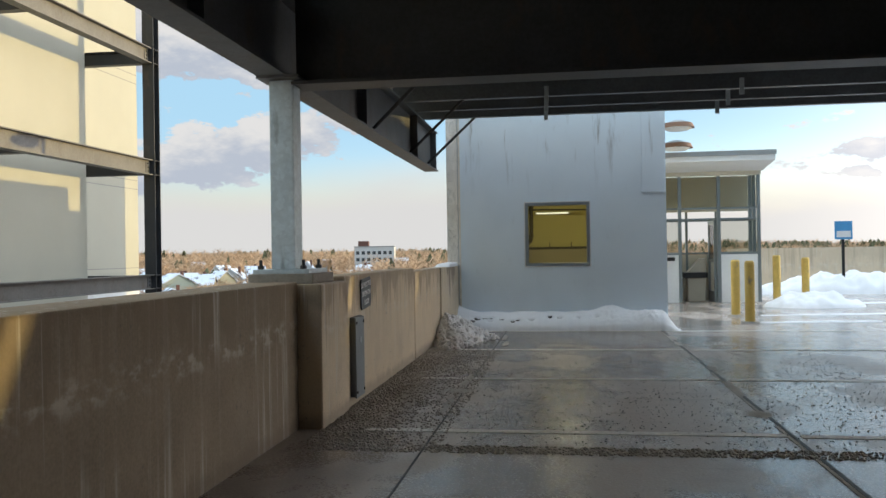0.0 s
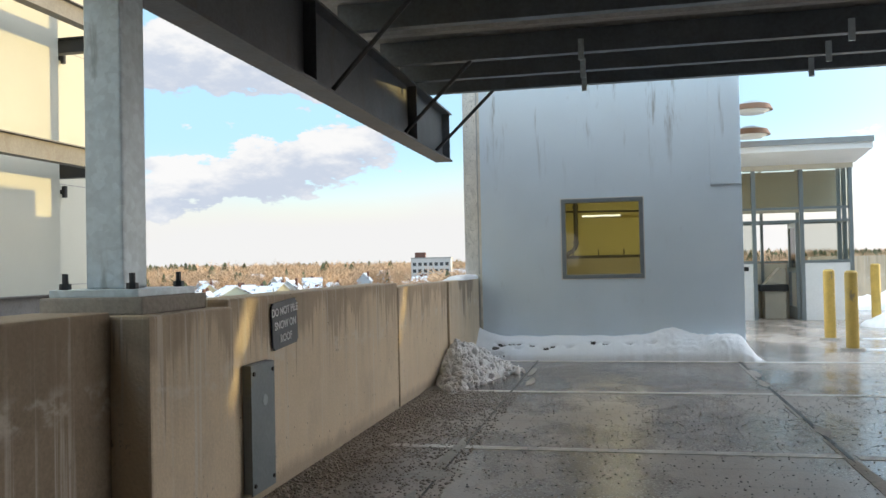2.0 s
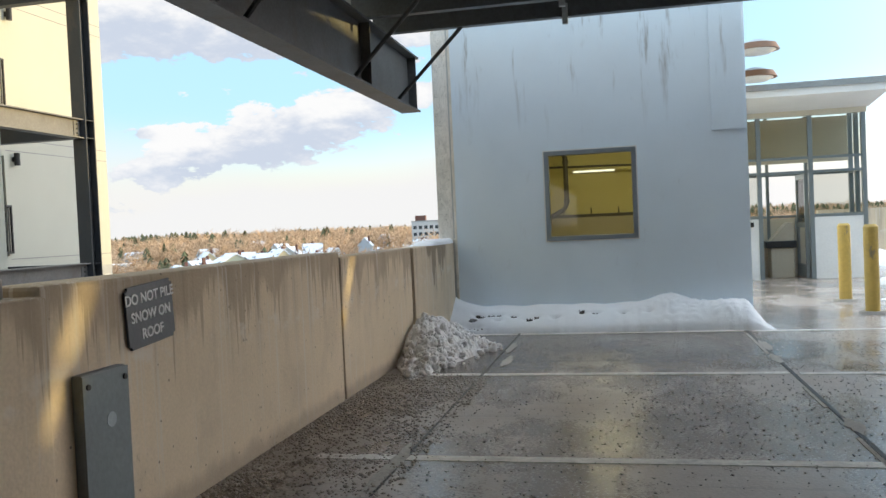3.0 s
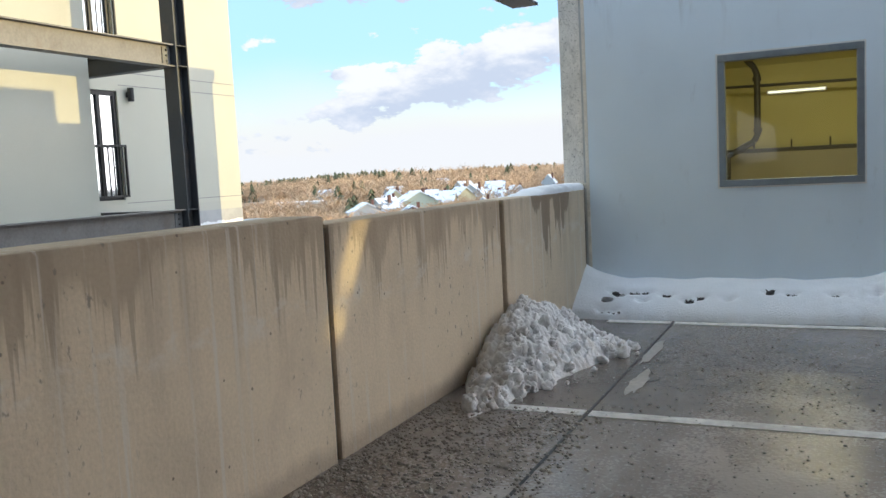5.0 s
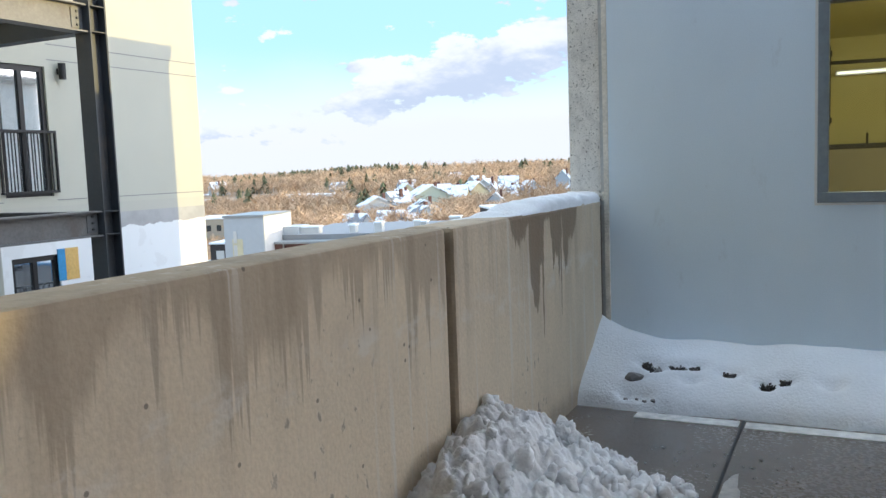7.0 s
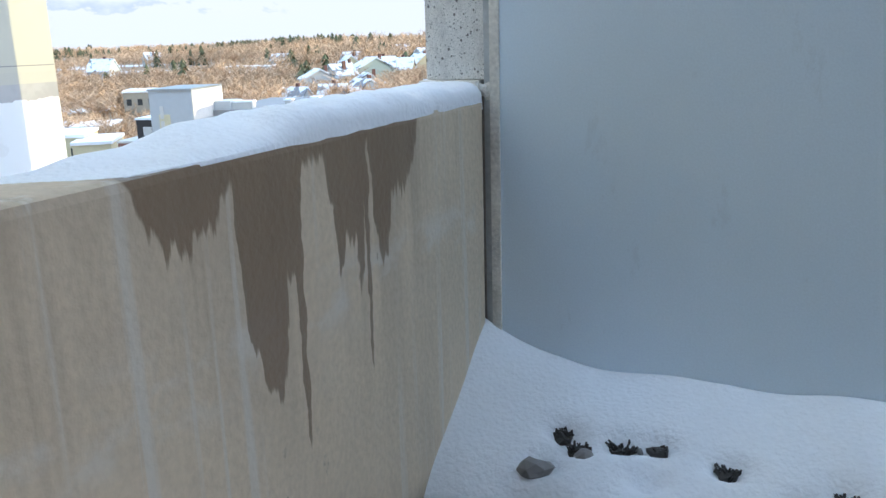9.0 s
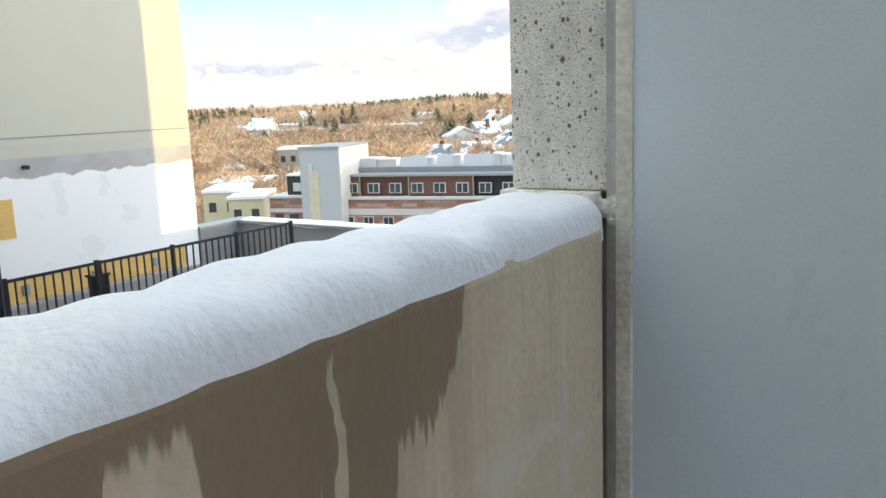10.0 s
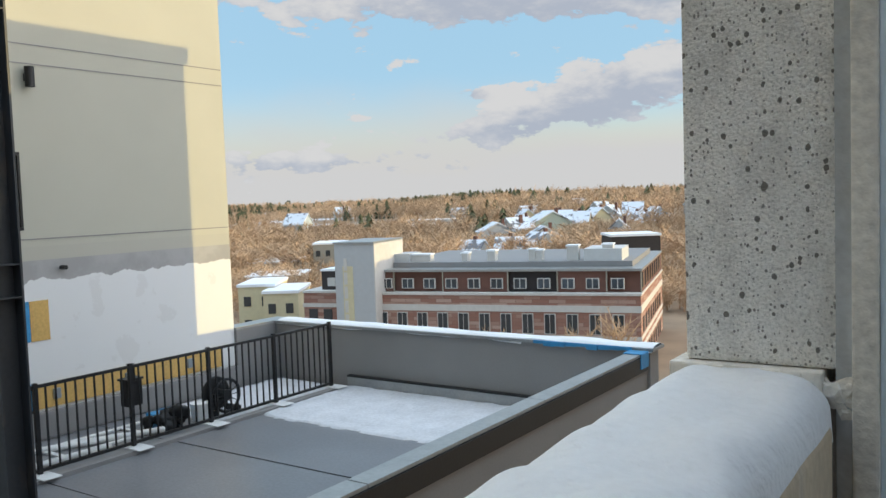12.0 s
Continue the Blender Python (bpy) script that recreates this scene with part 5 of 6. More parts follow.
for x, y, s in ((0.27, 11.06, 0.05), (0.36, 11.12, 0.045), (0.22, 11.16, 0.05), (0.50, 11.70, 0.05), (0.56, 12.02, 0.045), (0.78, 12.55, 0.055), (0.74, 12.72, 0.05), (0.68, 12.35, 0.045), (0.62, 11.75, 0.02), (0.70, 12.1, 0.022), (0.86, 12.62, 0.018), (0.47, 11.3, 0.02)):
    spots.append((x, y, FZ + s * 0.5, s))
heightfield(np.linspace(0.0, 1.05, 150), np.linspace(10.85, 13.2, 330), crumbled, FZ, M_SNOW_DIRTY, "snow_mound", "shovelled heap of crumbly snow against the parapet")
lumps(spots, 8, "snow_chunks", "loose chunks of dirty snow on the shovelled heap", M_SNOW_DIRTY)


def mound(cx, cy, rx, ry, hh, seed, name, label, rough=0.5):
    def h(x, y):
        q = ((x - cx) / rx) ** 2 + ((y - cy) / ry) ** 2
        q += 0.35 * nz(x, y, seed, 0.9)
        if q > 1:
            return -0.05
        return hh * (1 - q) ** 0.7 * (1 + rough * nz(x, y, seed, 3)) + rough * 0.25 * hh * nz(x, y, seed, 8)
    heightfield(np.linspace(cx - rx * 1.25, cx + rx * 1.25, 60), np.linspace(cy - ry * 1.25, cy + ry * 1.25, 40), h, FZ, M_SNOW, name, label)


mound(7.4, 19.6, 1.1, 0.7, 0.30, 2, "snow_heap", "ploughed snow heap round the yellow bollards")
mound(10.0, 25.2, 3.4, 0.9, 0.60, 5, "snow_heap", "long ploughed snow bank along the far parapet")
mound(15.0, 25.0, 3.0, 1.0, 0.55, 9, "snow_heap", "long ploughed snow bank along the far parapet")
for x, y, rx, ry in ((6.2, 15.4, 1.3, 0.12), (7.5, 17.2, 1.6, 0.14), (9.0, 20.6, 2.0, 0.2)):
    def thin(px, py, x=x, y=y, rx=rx, ry=ry):
        q = ((px - x) / rx) ** 2 + ((py - y - 0.12 * (px - x)) / ry) ** 2 + 0.5 * nz(px, py, 3, 2)
        return 0.012 if q < 1 else -0.05
    heightfield(np.linspace(x - rx * 1.3, x + rx * 1.3, 60), np.linspace(y - 0.6, y + 0.6, 40), thin, FZ, M_SNOW, "snow_strip", "thin leftover strip of ploughed snow")


def weed(x, y, s, seed):
    rr = random.Random(seed)
    bm = bmesh.new()
    for i in range(46):
        a, l = rr.random() * 6.28, s * (0.5 + rr.random())
        zb = FZ + bank(x, y)
        tip = (x + math.cos(a) * l * 0.75, y + math.sin(a) * l * 0.4, zb + 0.022 + l * 0.5 * rr.random())
        add_rod(bm, (x + rr.uniform(-.025, .025), y + rr.uniform(-.015, .015), zb - 0.01), tip, 0.005, 4, 0.003)
    b0 = len(bm.verts)
    bmesh.ops.create_icosphere(bm, subdivisions=2, radius=0.026, matrix=Matrix.Translation((x, y, FZ + bank(x, y) + 0.004)))
    bm.verts.ensure_lookup_table()
    for v in bm.verts[b0:]:
        v.co.x += 0.03 * nz(v.co.x, v.co.y, v.co.z, 40)
        v.co.z += 0.02 * nz(v.co.x, v.co.y, v.co.z + 4, 60)
    solid("dead_weed", bm, M_PIPE, "dead dark weeds poking through the snow", "weed", "dead weeds")


for i, (x, y) in enumerate(((0.344, 14.21), (0.40, 14.16), (0.512, 14.187), (0.61, 14.197), (0.793, 14.169), (0.986, 14.09), (1.076, 14.14), (1.62, 14.18), (1.78, 14.2), (2.1, 14.2))):
    weed(x, y, 0.026 + 0.008 * (i % 3), i)


def stone(x, y, s, seed):
    bm = bmesh.new()
    z = FZ + bank(x, y) + 0.3 * s
    bmesh.ops.create_icosphere(bm, subdivisions=2, radius=s, matrix=Matrix.Translation((x, y, z)))
    for v in bm.verts:
        v.co += (v.co - Vector((x, y, z))) * 0.7 * nz(v.co.x, v.co.y, v.co.z + seed, 0.9 / s)
        v.co.z = z + (v.co.z - z) * 0.7
    solid("loose_stone", bm, M_GREYWALL, "grey stone lying in the snow by the wall", "stone", "stones in the snow")


for i, (x, y, s) in enumerate(((0.303, 14.055, 0.046), (0.277, 13.96, 0.014), (0.383, 13.955, 0.014), (0.436, 13.92, 0.013), (0.34, 13.95, 0.009), (0.42, 14.13, 0.03), (0.56, 14.19, 0.012))):
    stone(x, y, s, i)


# ---- on the terrace ----
def deck_snow(cx, cy, rx, ry, seed, name, label):
    def h(x, y):
        q = abs((x - cx) / rx) ** 14 + abs((y - cy) / ry) ** 14 + 0.30 * nz(x, y, seed, 2.2) + 0.28 * nz(x, y, seed, 7)
        if x > -3.86 or y > 23.5:
            return -0.05
        return 0.025 + 0.015 * nz(x, y, seed, 5) if q < 0.9 else -0.05
    heightfield(np.linspace(cx - rx * 1.2, cx + rx * 1.2, 90), np.linspace(cy - ry * 1.3, cy + ry * 1.3, 60), h, DZ, M_SHADESNOW, name, label)


deck_snow(-6.15, 22.55, 2.62, 1.05, 3, "deck_snow", "thin snow left on the terrace by the parapet")
deck_snow(-9.5, 22.2, 0.68, 1.25, 6, "deck_snow", "thin snow left behind the terrace railing")
for i, (x0, x1, y0, y1) in enumerate(((-9.9, -9.82, 17.4, 22.0), (-9.35, -9.29, 17.4, 20.2), (-9.82, -9.35, 18.95, 19.02), (-9.82, -9.35, 20.1, 20.16))):
    solid("batten", box(x0, x1, y0, y1, DZ, DZ + 0.025, 0.004), M_WHITE, "pale batten lying on the terrace membrane", "batten", "terrace battens")
heightfield(np.linspace(-10.3, -3.6, 110), np.linspace(23.57, 23.95, 12), lambda x, y: 0.03 + 0.02 * nz(x, y, 1, 2) - 0.05 * max(0, nz(x, y, 4, 1.1)) - 0.1 * abs((y - 23.76) / 0.2) ** 6, -0.66, M_SNOW, "coping_snow", "thin snow along the terrace coping")
blue = thing("blue_sheeting", "blue plastic sheeting hanging over the coping", "sheeting", at=(-4.6, 23.55, -0.68))
for i in range(9):
    x = -5.3 + i * 0.16
    part("fold", box(x, x + 0.158, 23.545 - 0.008 * (i % 3), 23.565, -0.70 - 0.03 * ((i * 7) % 4) / 3, -0.655, 0.004), M_BLUE, blue)
wrapm = bmesh.new()
add_box(wrapm, -3.885, -3.635, 23.3, 23.54, -0.699, -0.688, 0.003)
add_box(wrapm, -3.644, -3.634, 23.28, 23.54, -0.88, -0.70)
solid("blue_sheeting", wrapm, M_BLUE, "blue plastic sheeting folded over the coping's end", "sheeting")


def floor_fan(x, y):
    fan = thing("drum_fan", "black drum fan standing behind the terrace railing", "fan", at=(x, y, DZ))
    n, R0 = 24, 0.23
    for ring in (-0.12, 0.12):
        bm = bmesh.new()
        for i in range(n):
            a, b = 2 * math.pi * i / n, 2 * math.pi * (i + 1) / n
            add_rod(bm, (x + ring, y + R0 * math.cos(a), DZ + 0.30 + R0 * math.sin(a)), (x + ring, y + R0 * math.cos(b), DZ + 0.30 + R0 * math.sin(b)), 0.022, 6)
        part("drum_ring", bm, M_BLACK, fan)
    bm = bmesh.new()
    for i in range(12):
        a = 2 * math.pi * i / 12
        add_rod(bm, (x + 0.12, y, DZ + 0.30), (x + 0.12, y + R0 * math.cos(a), DZ + 0.30 + R0 * math.sin(a)), 0.006, 5)
    part("grille", bm, M_BLACK, fan)
    part("back", rod((x - 0.13, y, DZ + 0.30), (x - 0.11, y, DZ + 0.30), R0, 24), M_BLACK, fan)
    part("hub", rod((x - 0.12, y, DZ + 0.30), (x + 0.13, y, DZ + 0.30), 0.08, 14), M_BLACK, fan)
    for s in (-1, 1):
        part("foot", box(x - 0.16, x + 0.16, y + s * 0.2 - 0.02, y + s * 0.2 + 0.02, DZ, DZ + 0.12, 0.004), M_BLACK, fan)


floor_fan(-9.15, 21.3)
eb = thing("rail_box", "black equipment box hung on the terrace railing", "equipment box", at=(-9.0, 19.72, DZ + 0.5))
part("case", box(-9.06, -8.91, 19.62, 19.84, DZ + 0.52, DZ + 0.84, 0.01), M_BLACK, eb)
part("lid", box(-9.08, -8.90, 19.60, 19.86, DZ + 0.841, DZ + 0.87, 0.004), M_BLACK, eb)
part("hanger", box(-8.93, -8.89, 19.70, 19.73, DZ + 0.86, DZ + 1.06), M_BLACK, eb)
tarp = lumps([(-9.35 + 0.06 * i, 20.25 + 0.09 * i, DZ + 0.12, 0.12) for i in range(3)] + [(-9.2, 20.6, DZ + 0.16, 0.13)], 4, "black_bags", "crumpled black bags lying on the terrace", M_BLACK, DZ)
solid("white_bucket", rod((-9.25, 21.0, DZ), (-9.25, 21.0, DZ + 0.24), 0.12, 18, 0.14), M_WHITE, "white bucket beside the railing", "bucket")
solid("blue_case", box(-9.6, -9.3, 20.35, 20.75, DZ, DZ + 0.2, 0.02), M_BLUE, "blue tool case lying on the terrace", "case")
for i, (a, b) in enumerate((((-9.7, 19.0), (-9.15, 20.4)), ((-9.9, 18.6), (-9.4, 19.9)), ((-9.2, 18.4), (-9.15, 19.5)))):
    solid("white_pipe", rod((a[0], a[1], DZ + 0.04), (b[0], b[1], DZ + 0.04), 0.04, 10), M_WHITE, "loose white pipe lying on the terrace", "pipe", "loose pipes")

# ---- town and hills ----
OX, OY = 0.14, 13.58
FWD, RGT = Vector((-0.5635, 0.8261)), Vector((0.8261, 0.5635))


def place(u, d):
    """A spot u metres to the right and d metres ahead of the walk's last view."""
    return OX + RGT.x * u + FWD.x * d, OY + RGT.y * u + FWD.y * d


def land(r):
    return ground_z if r < 120 else ground_z + (0.021 * (r - 120) if r < 260 else 2.94 + 0.0135 * (min(r, 900) - 260))


def terrain():
    radii = [0, 20, 60, 120, 180, 260, 340, 450, 600, 750, 900, 1300, 2200, 4500]
    n = 96
    verts, faces = [], []
    for r in radii:
        for i in range(n):
            a = 2 * math.pi * i / n
            x, y = OX + r * math.cos(a), OY + r * math.sin(a)
            verts.append((x, y, land(r) + (2.5 * nz(x, y, 0, 0.006) if r > 200 else 0) - (4 if r > 1000 else 0)))
    for k in range(len(radii) - 1):
        for i in range(n):
            faces.append((k * n + i, k * n + (i + 1) % n, (k + 1) * n + (i + 1) % n, (k + 1) * n + i))
    me = bpy.data.meshes.new("ground")
    me.from_pydata(verts, [], faces)
    me.materials.append(M_GROUND)
    ob = new("ground", me)
    me.polygons.foreach_set("use_smooth", [True] * len(me.polygons))
    return tagged(ob, "snow-patched winter ground rising to wooded hills", "ground", kind="structure")


terrain()


def ground_at(x, y):
    return land(math.hypot(x - OX, y - OY))


def local_part(name, bm, material, parent, label=""):
    o = part(name, bm, material, None, label)
    o.parent = parent
    return o


def house(u, d, w, dep, h, roof_h, turn, wall_m, label, group="snowy houses", eave=None, windows=True):
    x, y = place(u, d)
    z = (eave - h) if eave is not None else ground_at(x, y)
    w, dep = w * 0.8, dep * 0.8
    hs = thing("house", label, "house", group, at=(x, y, z))
    hs.rotation_euler = (0, 0, math.atan2(RGT.y, RGT.x) + radians(turn))
    local_part("wall", box(-w / 2, w / 2, -dep / 2, dep / 2, -4, h), wall_m, hs)
    gable = prism([(-w / 2, h), (w / 2, h), (0, h + roof_h)], 1, -dep / 2, dep / 2)
    local_part("gable", gable, wall_m, hs)
    o, t = 0.4, 0.35
    s = roof_h / (w / 2)
    for k in (-1, 1):
        local_part("roof", prism([(k * (w / 2 + o), h - o * s), (0, h + roof_h), (0, h + roof_h + t), (k * (w / 2 + o), h - o * s + t)], 1, -dep / 2 - o, dep / 2 + o), M_ROOFSNOW, hs, "snow-covered roof")
    local_part("chimney", box(w * 0.2, w * 0.2 + 0.7, -0.3, 0.5, h, h + roof_h + 1.0), M_BROWN, hs)
    if windows:
        n = max(2, int(w / 2.6))
        for fl in range(max(1, int(h / 2.8))):
            for i in range(n):
                cx = -w / 2 + (i + 0.5) * w / n
                local_part("window", box(cx - 0.45, cx + 0.45, -dep / 2 - 0.04, -dep / 2 + 0.05, 0.9 + fl * 2.8, 2.3 + fl * 2.8), M_DARKGLASS, hs)
    return hs


# sideways, ahead, width, depth, wall height, roof height, turn
for row in (
    (29.0, 230, 13.5, 9.0, 5.2, 2.9, 14, M_PALEGREEN, "pale green house with a snowy gable roof", -6.5),
    (33.5, 238, 8.0, 8.0, 5.2, 2.6, 80, M_PALEYEL, "yellow gabled house with a snowy roof", -6.3),
    (13.3, 212, 10.5, 8.0, 5.4, 2.2, 8, M_SIDING, "white clapboard house with a snowy roof", -7.8),
    (20.0, 226, 9.0, 8.0, 5.0, 2.6, -60, M_SIDING, "white gabled house with a snowy roof", -7.6),
    (21.9, 190, 9.0, 7.0, 4.2, 2.4, 30, M_PALEBLUE, "pale blue house with a snowy roof", -9.9),
    (24.5, 205, 9.5, 7.0, 4.2, 2.3, 5, M_SIDING, "white house with a snowy roof", -9.0),
    (14.5, 182, 8.0, 7.0, 4.0, 2.6, 75, M_SIDING, "white house with a snowy roof", -10.6),
    (6.5, 185, 8.5, 7.0, 4.0, 2.5, 60, M_SIDING, "white house with a snowy roof", -11.0),
    (40.8, 250, 10.0, 8.0, 5.0, 3.0, 70, M_PALEYEL, "cream house with a snowy roof", -7.4),
    (47.5, 258, 9.0, 8.0, 5.0, 3.0, 20, M_PALEYEL, "cream house with a snowy roof", -6.6),
    (54.2, 270, 10.0, 8.0, 5.0, 3.0, -30, M_SIDING, "white house with a snowy roof", -6.2),
    (63.8, 280, 10.0, 8.0, 5.0, 3.4, 75, M_PALEYEL, "cream house with a snowy roof", -6.0),
    (71.3, 280, 10.0, 8.0, 5.0, 2.6, 10, M_PALEBLUE, "pale blue house with a snowy roof", -7.0),
    (60.0, 262, 9.0, 7.0, 4.6, 2.6, 40, M_SIDING, "white house with a snowy roof", -8.0),
    (82, 260, 9.0, 7.0, 4.91, 2.31, -10, M_SIDING, "white house with a snowy roof", None),
    (95, 270, 9.0, 7.0, 4.91, 2.31, 25, M_SIDING, "white house with a snowy roof", None),
):
    u, d, w, dep, h, rh, turn, wm, lab, ev = row
    house(u, d, w, dep, h, rh, turn, wm, lab, eave=ev)
rr = random.Random(33)
for i in range(7):
    d = rr.uniform(190, 285)
    house(d * (rr.uniform(0.04, 0.14) if i % 2 else rr.uniform(0.18, 0.28)), d, rr.uniform(5.5, 8), rr.uniform(6, 8), rr.uniform(3.5, 5), rr.uniform(1.8, 2.6), rr.uniform(-90, 90), rr.choice((M_SIDING, M_PALEYEL, M_PALEBLUE, M_PALEGREEN, M_BRICK)), "clapboard house with a snow-covered gable roof", "snowy houses")
rr = random.Random(21)
for i in range(22):
    d = rr.uniform(280, 460)
    u = d * math.tan(radians(rr.uniform(-22, 40)))
    house(u, d, rr.uniform(7, 11), rr.uniform(7, 10), rr.uniform(4, 6), rr.uniform(2.5, 3.5), rr.uniform(-90, 90), rr.choice((M_SIDING, M_PALEYEL, M_PALEBLUE)), "small house with a snowy roof among bare trees", "houses among trees", windows=False)


def flat_block(u, d, w, dep, top, h, wall_m, label, name="low_building", turn=0, rows=0, cols=0, snow=True):
    x, y = place(u, d)
    b = thing(name, label, "building", "flat-roofed buildings", at=(x, y, top - h))
    b.rotation_euler = (0, 0, math.atan2(RGT.y, RGT.x) + radians(turn))
    local_part("wall", box(-w / 2, w / 2, 0, dep, -8, h), wall_m, b)
    local_part("roof", box(-w / 2 - 0.15, w / 2 + 0.15, -0.15, dep + 0.15, h, h + 0.35), M_SNOW if snow else M_COPING, b, "snow-covered flat roof" if snow else "")
    for r_ in range(rows):
        for c_ in range(cols):
            cx = -w / 2 + (c_ + 0.5) * w / cols
            local_part("window", box(cx - 0.45, cx + 0.45, -0.06, 0.05, h - 2.4 - r_ * 2.9, h - 1.2 - r_ * 2.9), M_DARKGLASS, b)
    return b


flat_block(-8, 285, 22, 14, -8.3, 6, M_SIDING, "long white flat-roofed building below the hill")
flat_block(-4, 310, 18, 12, -7.0, 6, M_SIDING, "long white flat-roofed building below the hill")
flat_block(-23.5, 170, 6, 10, -7.4, 5, M_BEIGE, "grey flat-roofed block behind the brick building", rows=1, cols=3)
flat_block(-37, 175, 12, 14, -11.2, 4, M_BEIGE, "low shed with a snow-covered roof")
flat_block(-31, 150, 10, 12, -12.0, 4, M_SIDING, "low white building with a snow-covered roof")
flat_block(-23.6, 104, 4.5, 9, -9.0, 7, M_PALEYEL, "pale yellow flat-roofed building", rows=2, cols=2)
flat_block(-19.8, 100, 4.2, 9, -9.5, 7, M_PALEYEL, "pale yellow flat-roofed building with a parapet", rows=2, cols=2)
flat_block(29.5, 128, 7.5, 8, -5.6, 7, M_DARKCLAD, "dark clad block behind the brick building")

bx, by = 2.1 - 400 * math.sin(radians(13.0)), 3.4 + 400 * math.cos(radians(13.0))
blk = thing("apartment_block", "white mid-rise apartment block on the wooded hill", "building", at=(bx, by, -14))
blk.rotation_euler = (0, 0, radians(8))
local_part("wall", box(-9.5, 9.5, 0, 12, -4, 18.5), M_SIDING, blk)
local_part("roof", box(-9.7, 9.7, -0.2, 12.2, 18.5, 19.0), M_COPING, blk)
local_part("lift_house", box(-8, -3, 3, 8, 19.0, 21.5), M_BROWN, blk)
for i in range(7):
    for k in range(5):
        local_part("window", box(-8.7 + i * 2.6, -7.1 + i * 2.6, -0.08, 0.05, 2.2 + k * 3.2, 3.8 + k * 3.2), M_DARKGLASS, blk)

# the brick apartment building: local x along its front, y into its depth
ax, ay = place(-7.0, 83.5)
ex, ey = place(17.6, 75.0)
front = math.hypot(ex - ax, ey - ay)
bb = thing("brick_building", "brick apartment building with brown top storey and grey stair tower", "building", at=(ax, ay, ground_z))
bb.rotation_euler = (0, 0, math.atan2(ey - ay, ex - ax))
H0 = -8.15 - ground_z            # top of the brick storeys
local_part("wall", box(0, front, 0, 24, 0, H0), M_BRICK, bb, "patterned brick wall")
local_part("parapet_band", box(-0.1, front + 0.1, -0.12, 24.1, H0, H0 + 0.22), M_BAND, bb, "pale stone band")
for z in (H0 - 1.55, H0 - 4.1, H0 - 4.9, H0 - 7.4):
    local_part("band", box(-0.06, front + 0.06, -0.08, 24.06, z, z + (0.62 if z == H0 - 1.55 else 0.35)), M_BAND, bb, "pale stone band")
# top storey in bays of two browns
xb, k = 0.0, 0
for w in (1.7, 5.2, 6.6, 4.8, 4.6, front - 22.9):
    s = 0.35 if k % 2 else 0.0
    local_part("top_storey", box(xb + 0.01, xb + w - 0.01, 0.9 + s, 23.5, H0 + 0.2, H0 + 2.2), M_BROWN if k != 3 else M_DARKCLAD, bb, "brown clad top storey")
    local_part("bay_edge", box(xb + w - 0.08, xb + w + 0.04, 0.8, 1.0, H0 + 0.2, H0 + 2.4), M_BEIGE, bb)
    xb += w
    k += 1
local_part("roof", box(-0.1, front + 0.1, 0.7, 23.7, H0 + 2.2, H0 + 2.42), M_COPING, bb, "pale metal roof edge")
for i in range(11):
    cx = 0.9 + i * 2.3
    if cx < front - 0.8:
        w_ = local_part("window", box(cx - 0.62, cx + 0.62, 0.72, 0.9, H0 + 0.55, H0 + 1.55), M_BAND, bb)
        local_part("pane", box(cx - 0.52, cx - 0.05, 0.69, 0.72, H0 + 0.62, H0 + 1.48), M_DARKGLASS, w_)
        local_part("pane", box(cx + 0.05, cx + 0.52, 0.69, 0.72, H0 + 0.62, H0 + 1.48), M_DARKGLASS, w_)
for fl in range(3):
    for i in range(12):
        cx = 0.7 + i * 2.12
        if cx < front - 0.5:
            z = H0 - 3.65 - fl * 3.1
            w_ = local_part("window", box(cx - 0.55, cx + 0.55, -0.07, 0.08, z, z + 1.95), M_BAND, bb)
            local_part("pane", box(cx - 0.47, cx - 0.03, -0.09, -0.07, z + 0.08, z + 1.87), M_DARKGLASS, w_)
            local_part("pane", box(cx + 0.03, cx + 0.47, -0.09, -0.07, z + 0.08, z + 1.87), M_DARKGLASS, w_)
for fl in range(3):
    for i in range(8):
        z = (H0 + 0.6) if fl == 0 else H0 - 3.5 - (fl - 1) * 3.1
        local_part("window", box(front - 0.05, front + 0.07, 1.6 + i * 2.6, 2.8 + i * 2.6, z, z + 1.4), M_DARKGLASS, bb)
for cx, w, h in ((19.2, 1.1, 1.9), (15.2, 0.7, 1.6), (11.0, 0.8, 1.5), (3.4, 2.2, 1.2), (22.6, 1.0, 2.0), (8.2, 0.6, 1.3), (15.9, 0.6, 1.5)):
    c = local_part("chimney", box(cx - w / 2, cx + w / 2, 4, 5.2, H0 + 2.42, H0 + 2.42 + h), M_BAND, bb, "pale rooftop flue")
    local_part("cap", box(cx - w / 2 - 0.08, cx + w / 2 + 0.08, 3.92, 5.28, H0 + 2.42 + h, H0 + 2.57 + h), M_SNOW, c)
local_part("roof_screen", box(0.8, front - 1.0, 3.0, 21.0, H0 + 2.42, H0 + 2.95), M_GREYWALL, bb, "low grey screen round the roof plant")
local_part("plant_room", box(20.4, 24.0, 3.5, 9, H0 + 2.42, H0 + 4.1), M_SIDING, bb, "pale rooftop plant room")
local_part("plant_room", box(0.6, 2.4, 3.5, 7, H0 + 2.42, H0 + 3.8), M_TOWER, bb)
# grey tower at its end and the lower wing beyond
local_part("stair_tower", box(-3.6, 0.6, -1.6, 6, 0, H0 + 5.2), M_TOWER, bb, "grey clad stair tower")
local_part("tower_roof", box(-3.7, 0.7, -1.7, 6.1, H0 + 5.2, H0 + 5.4), M_COPING, bb)
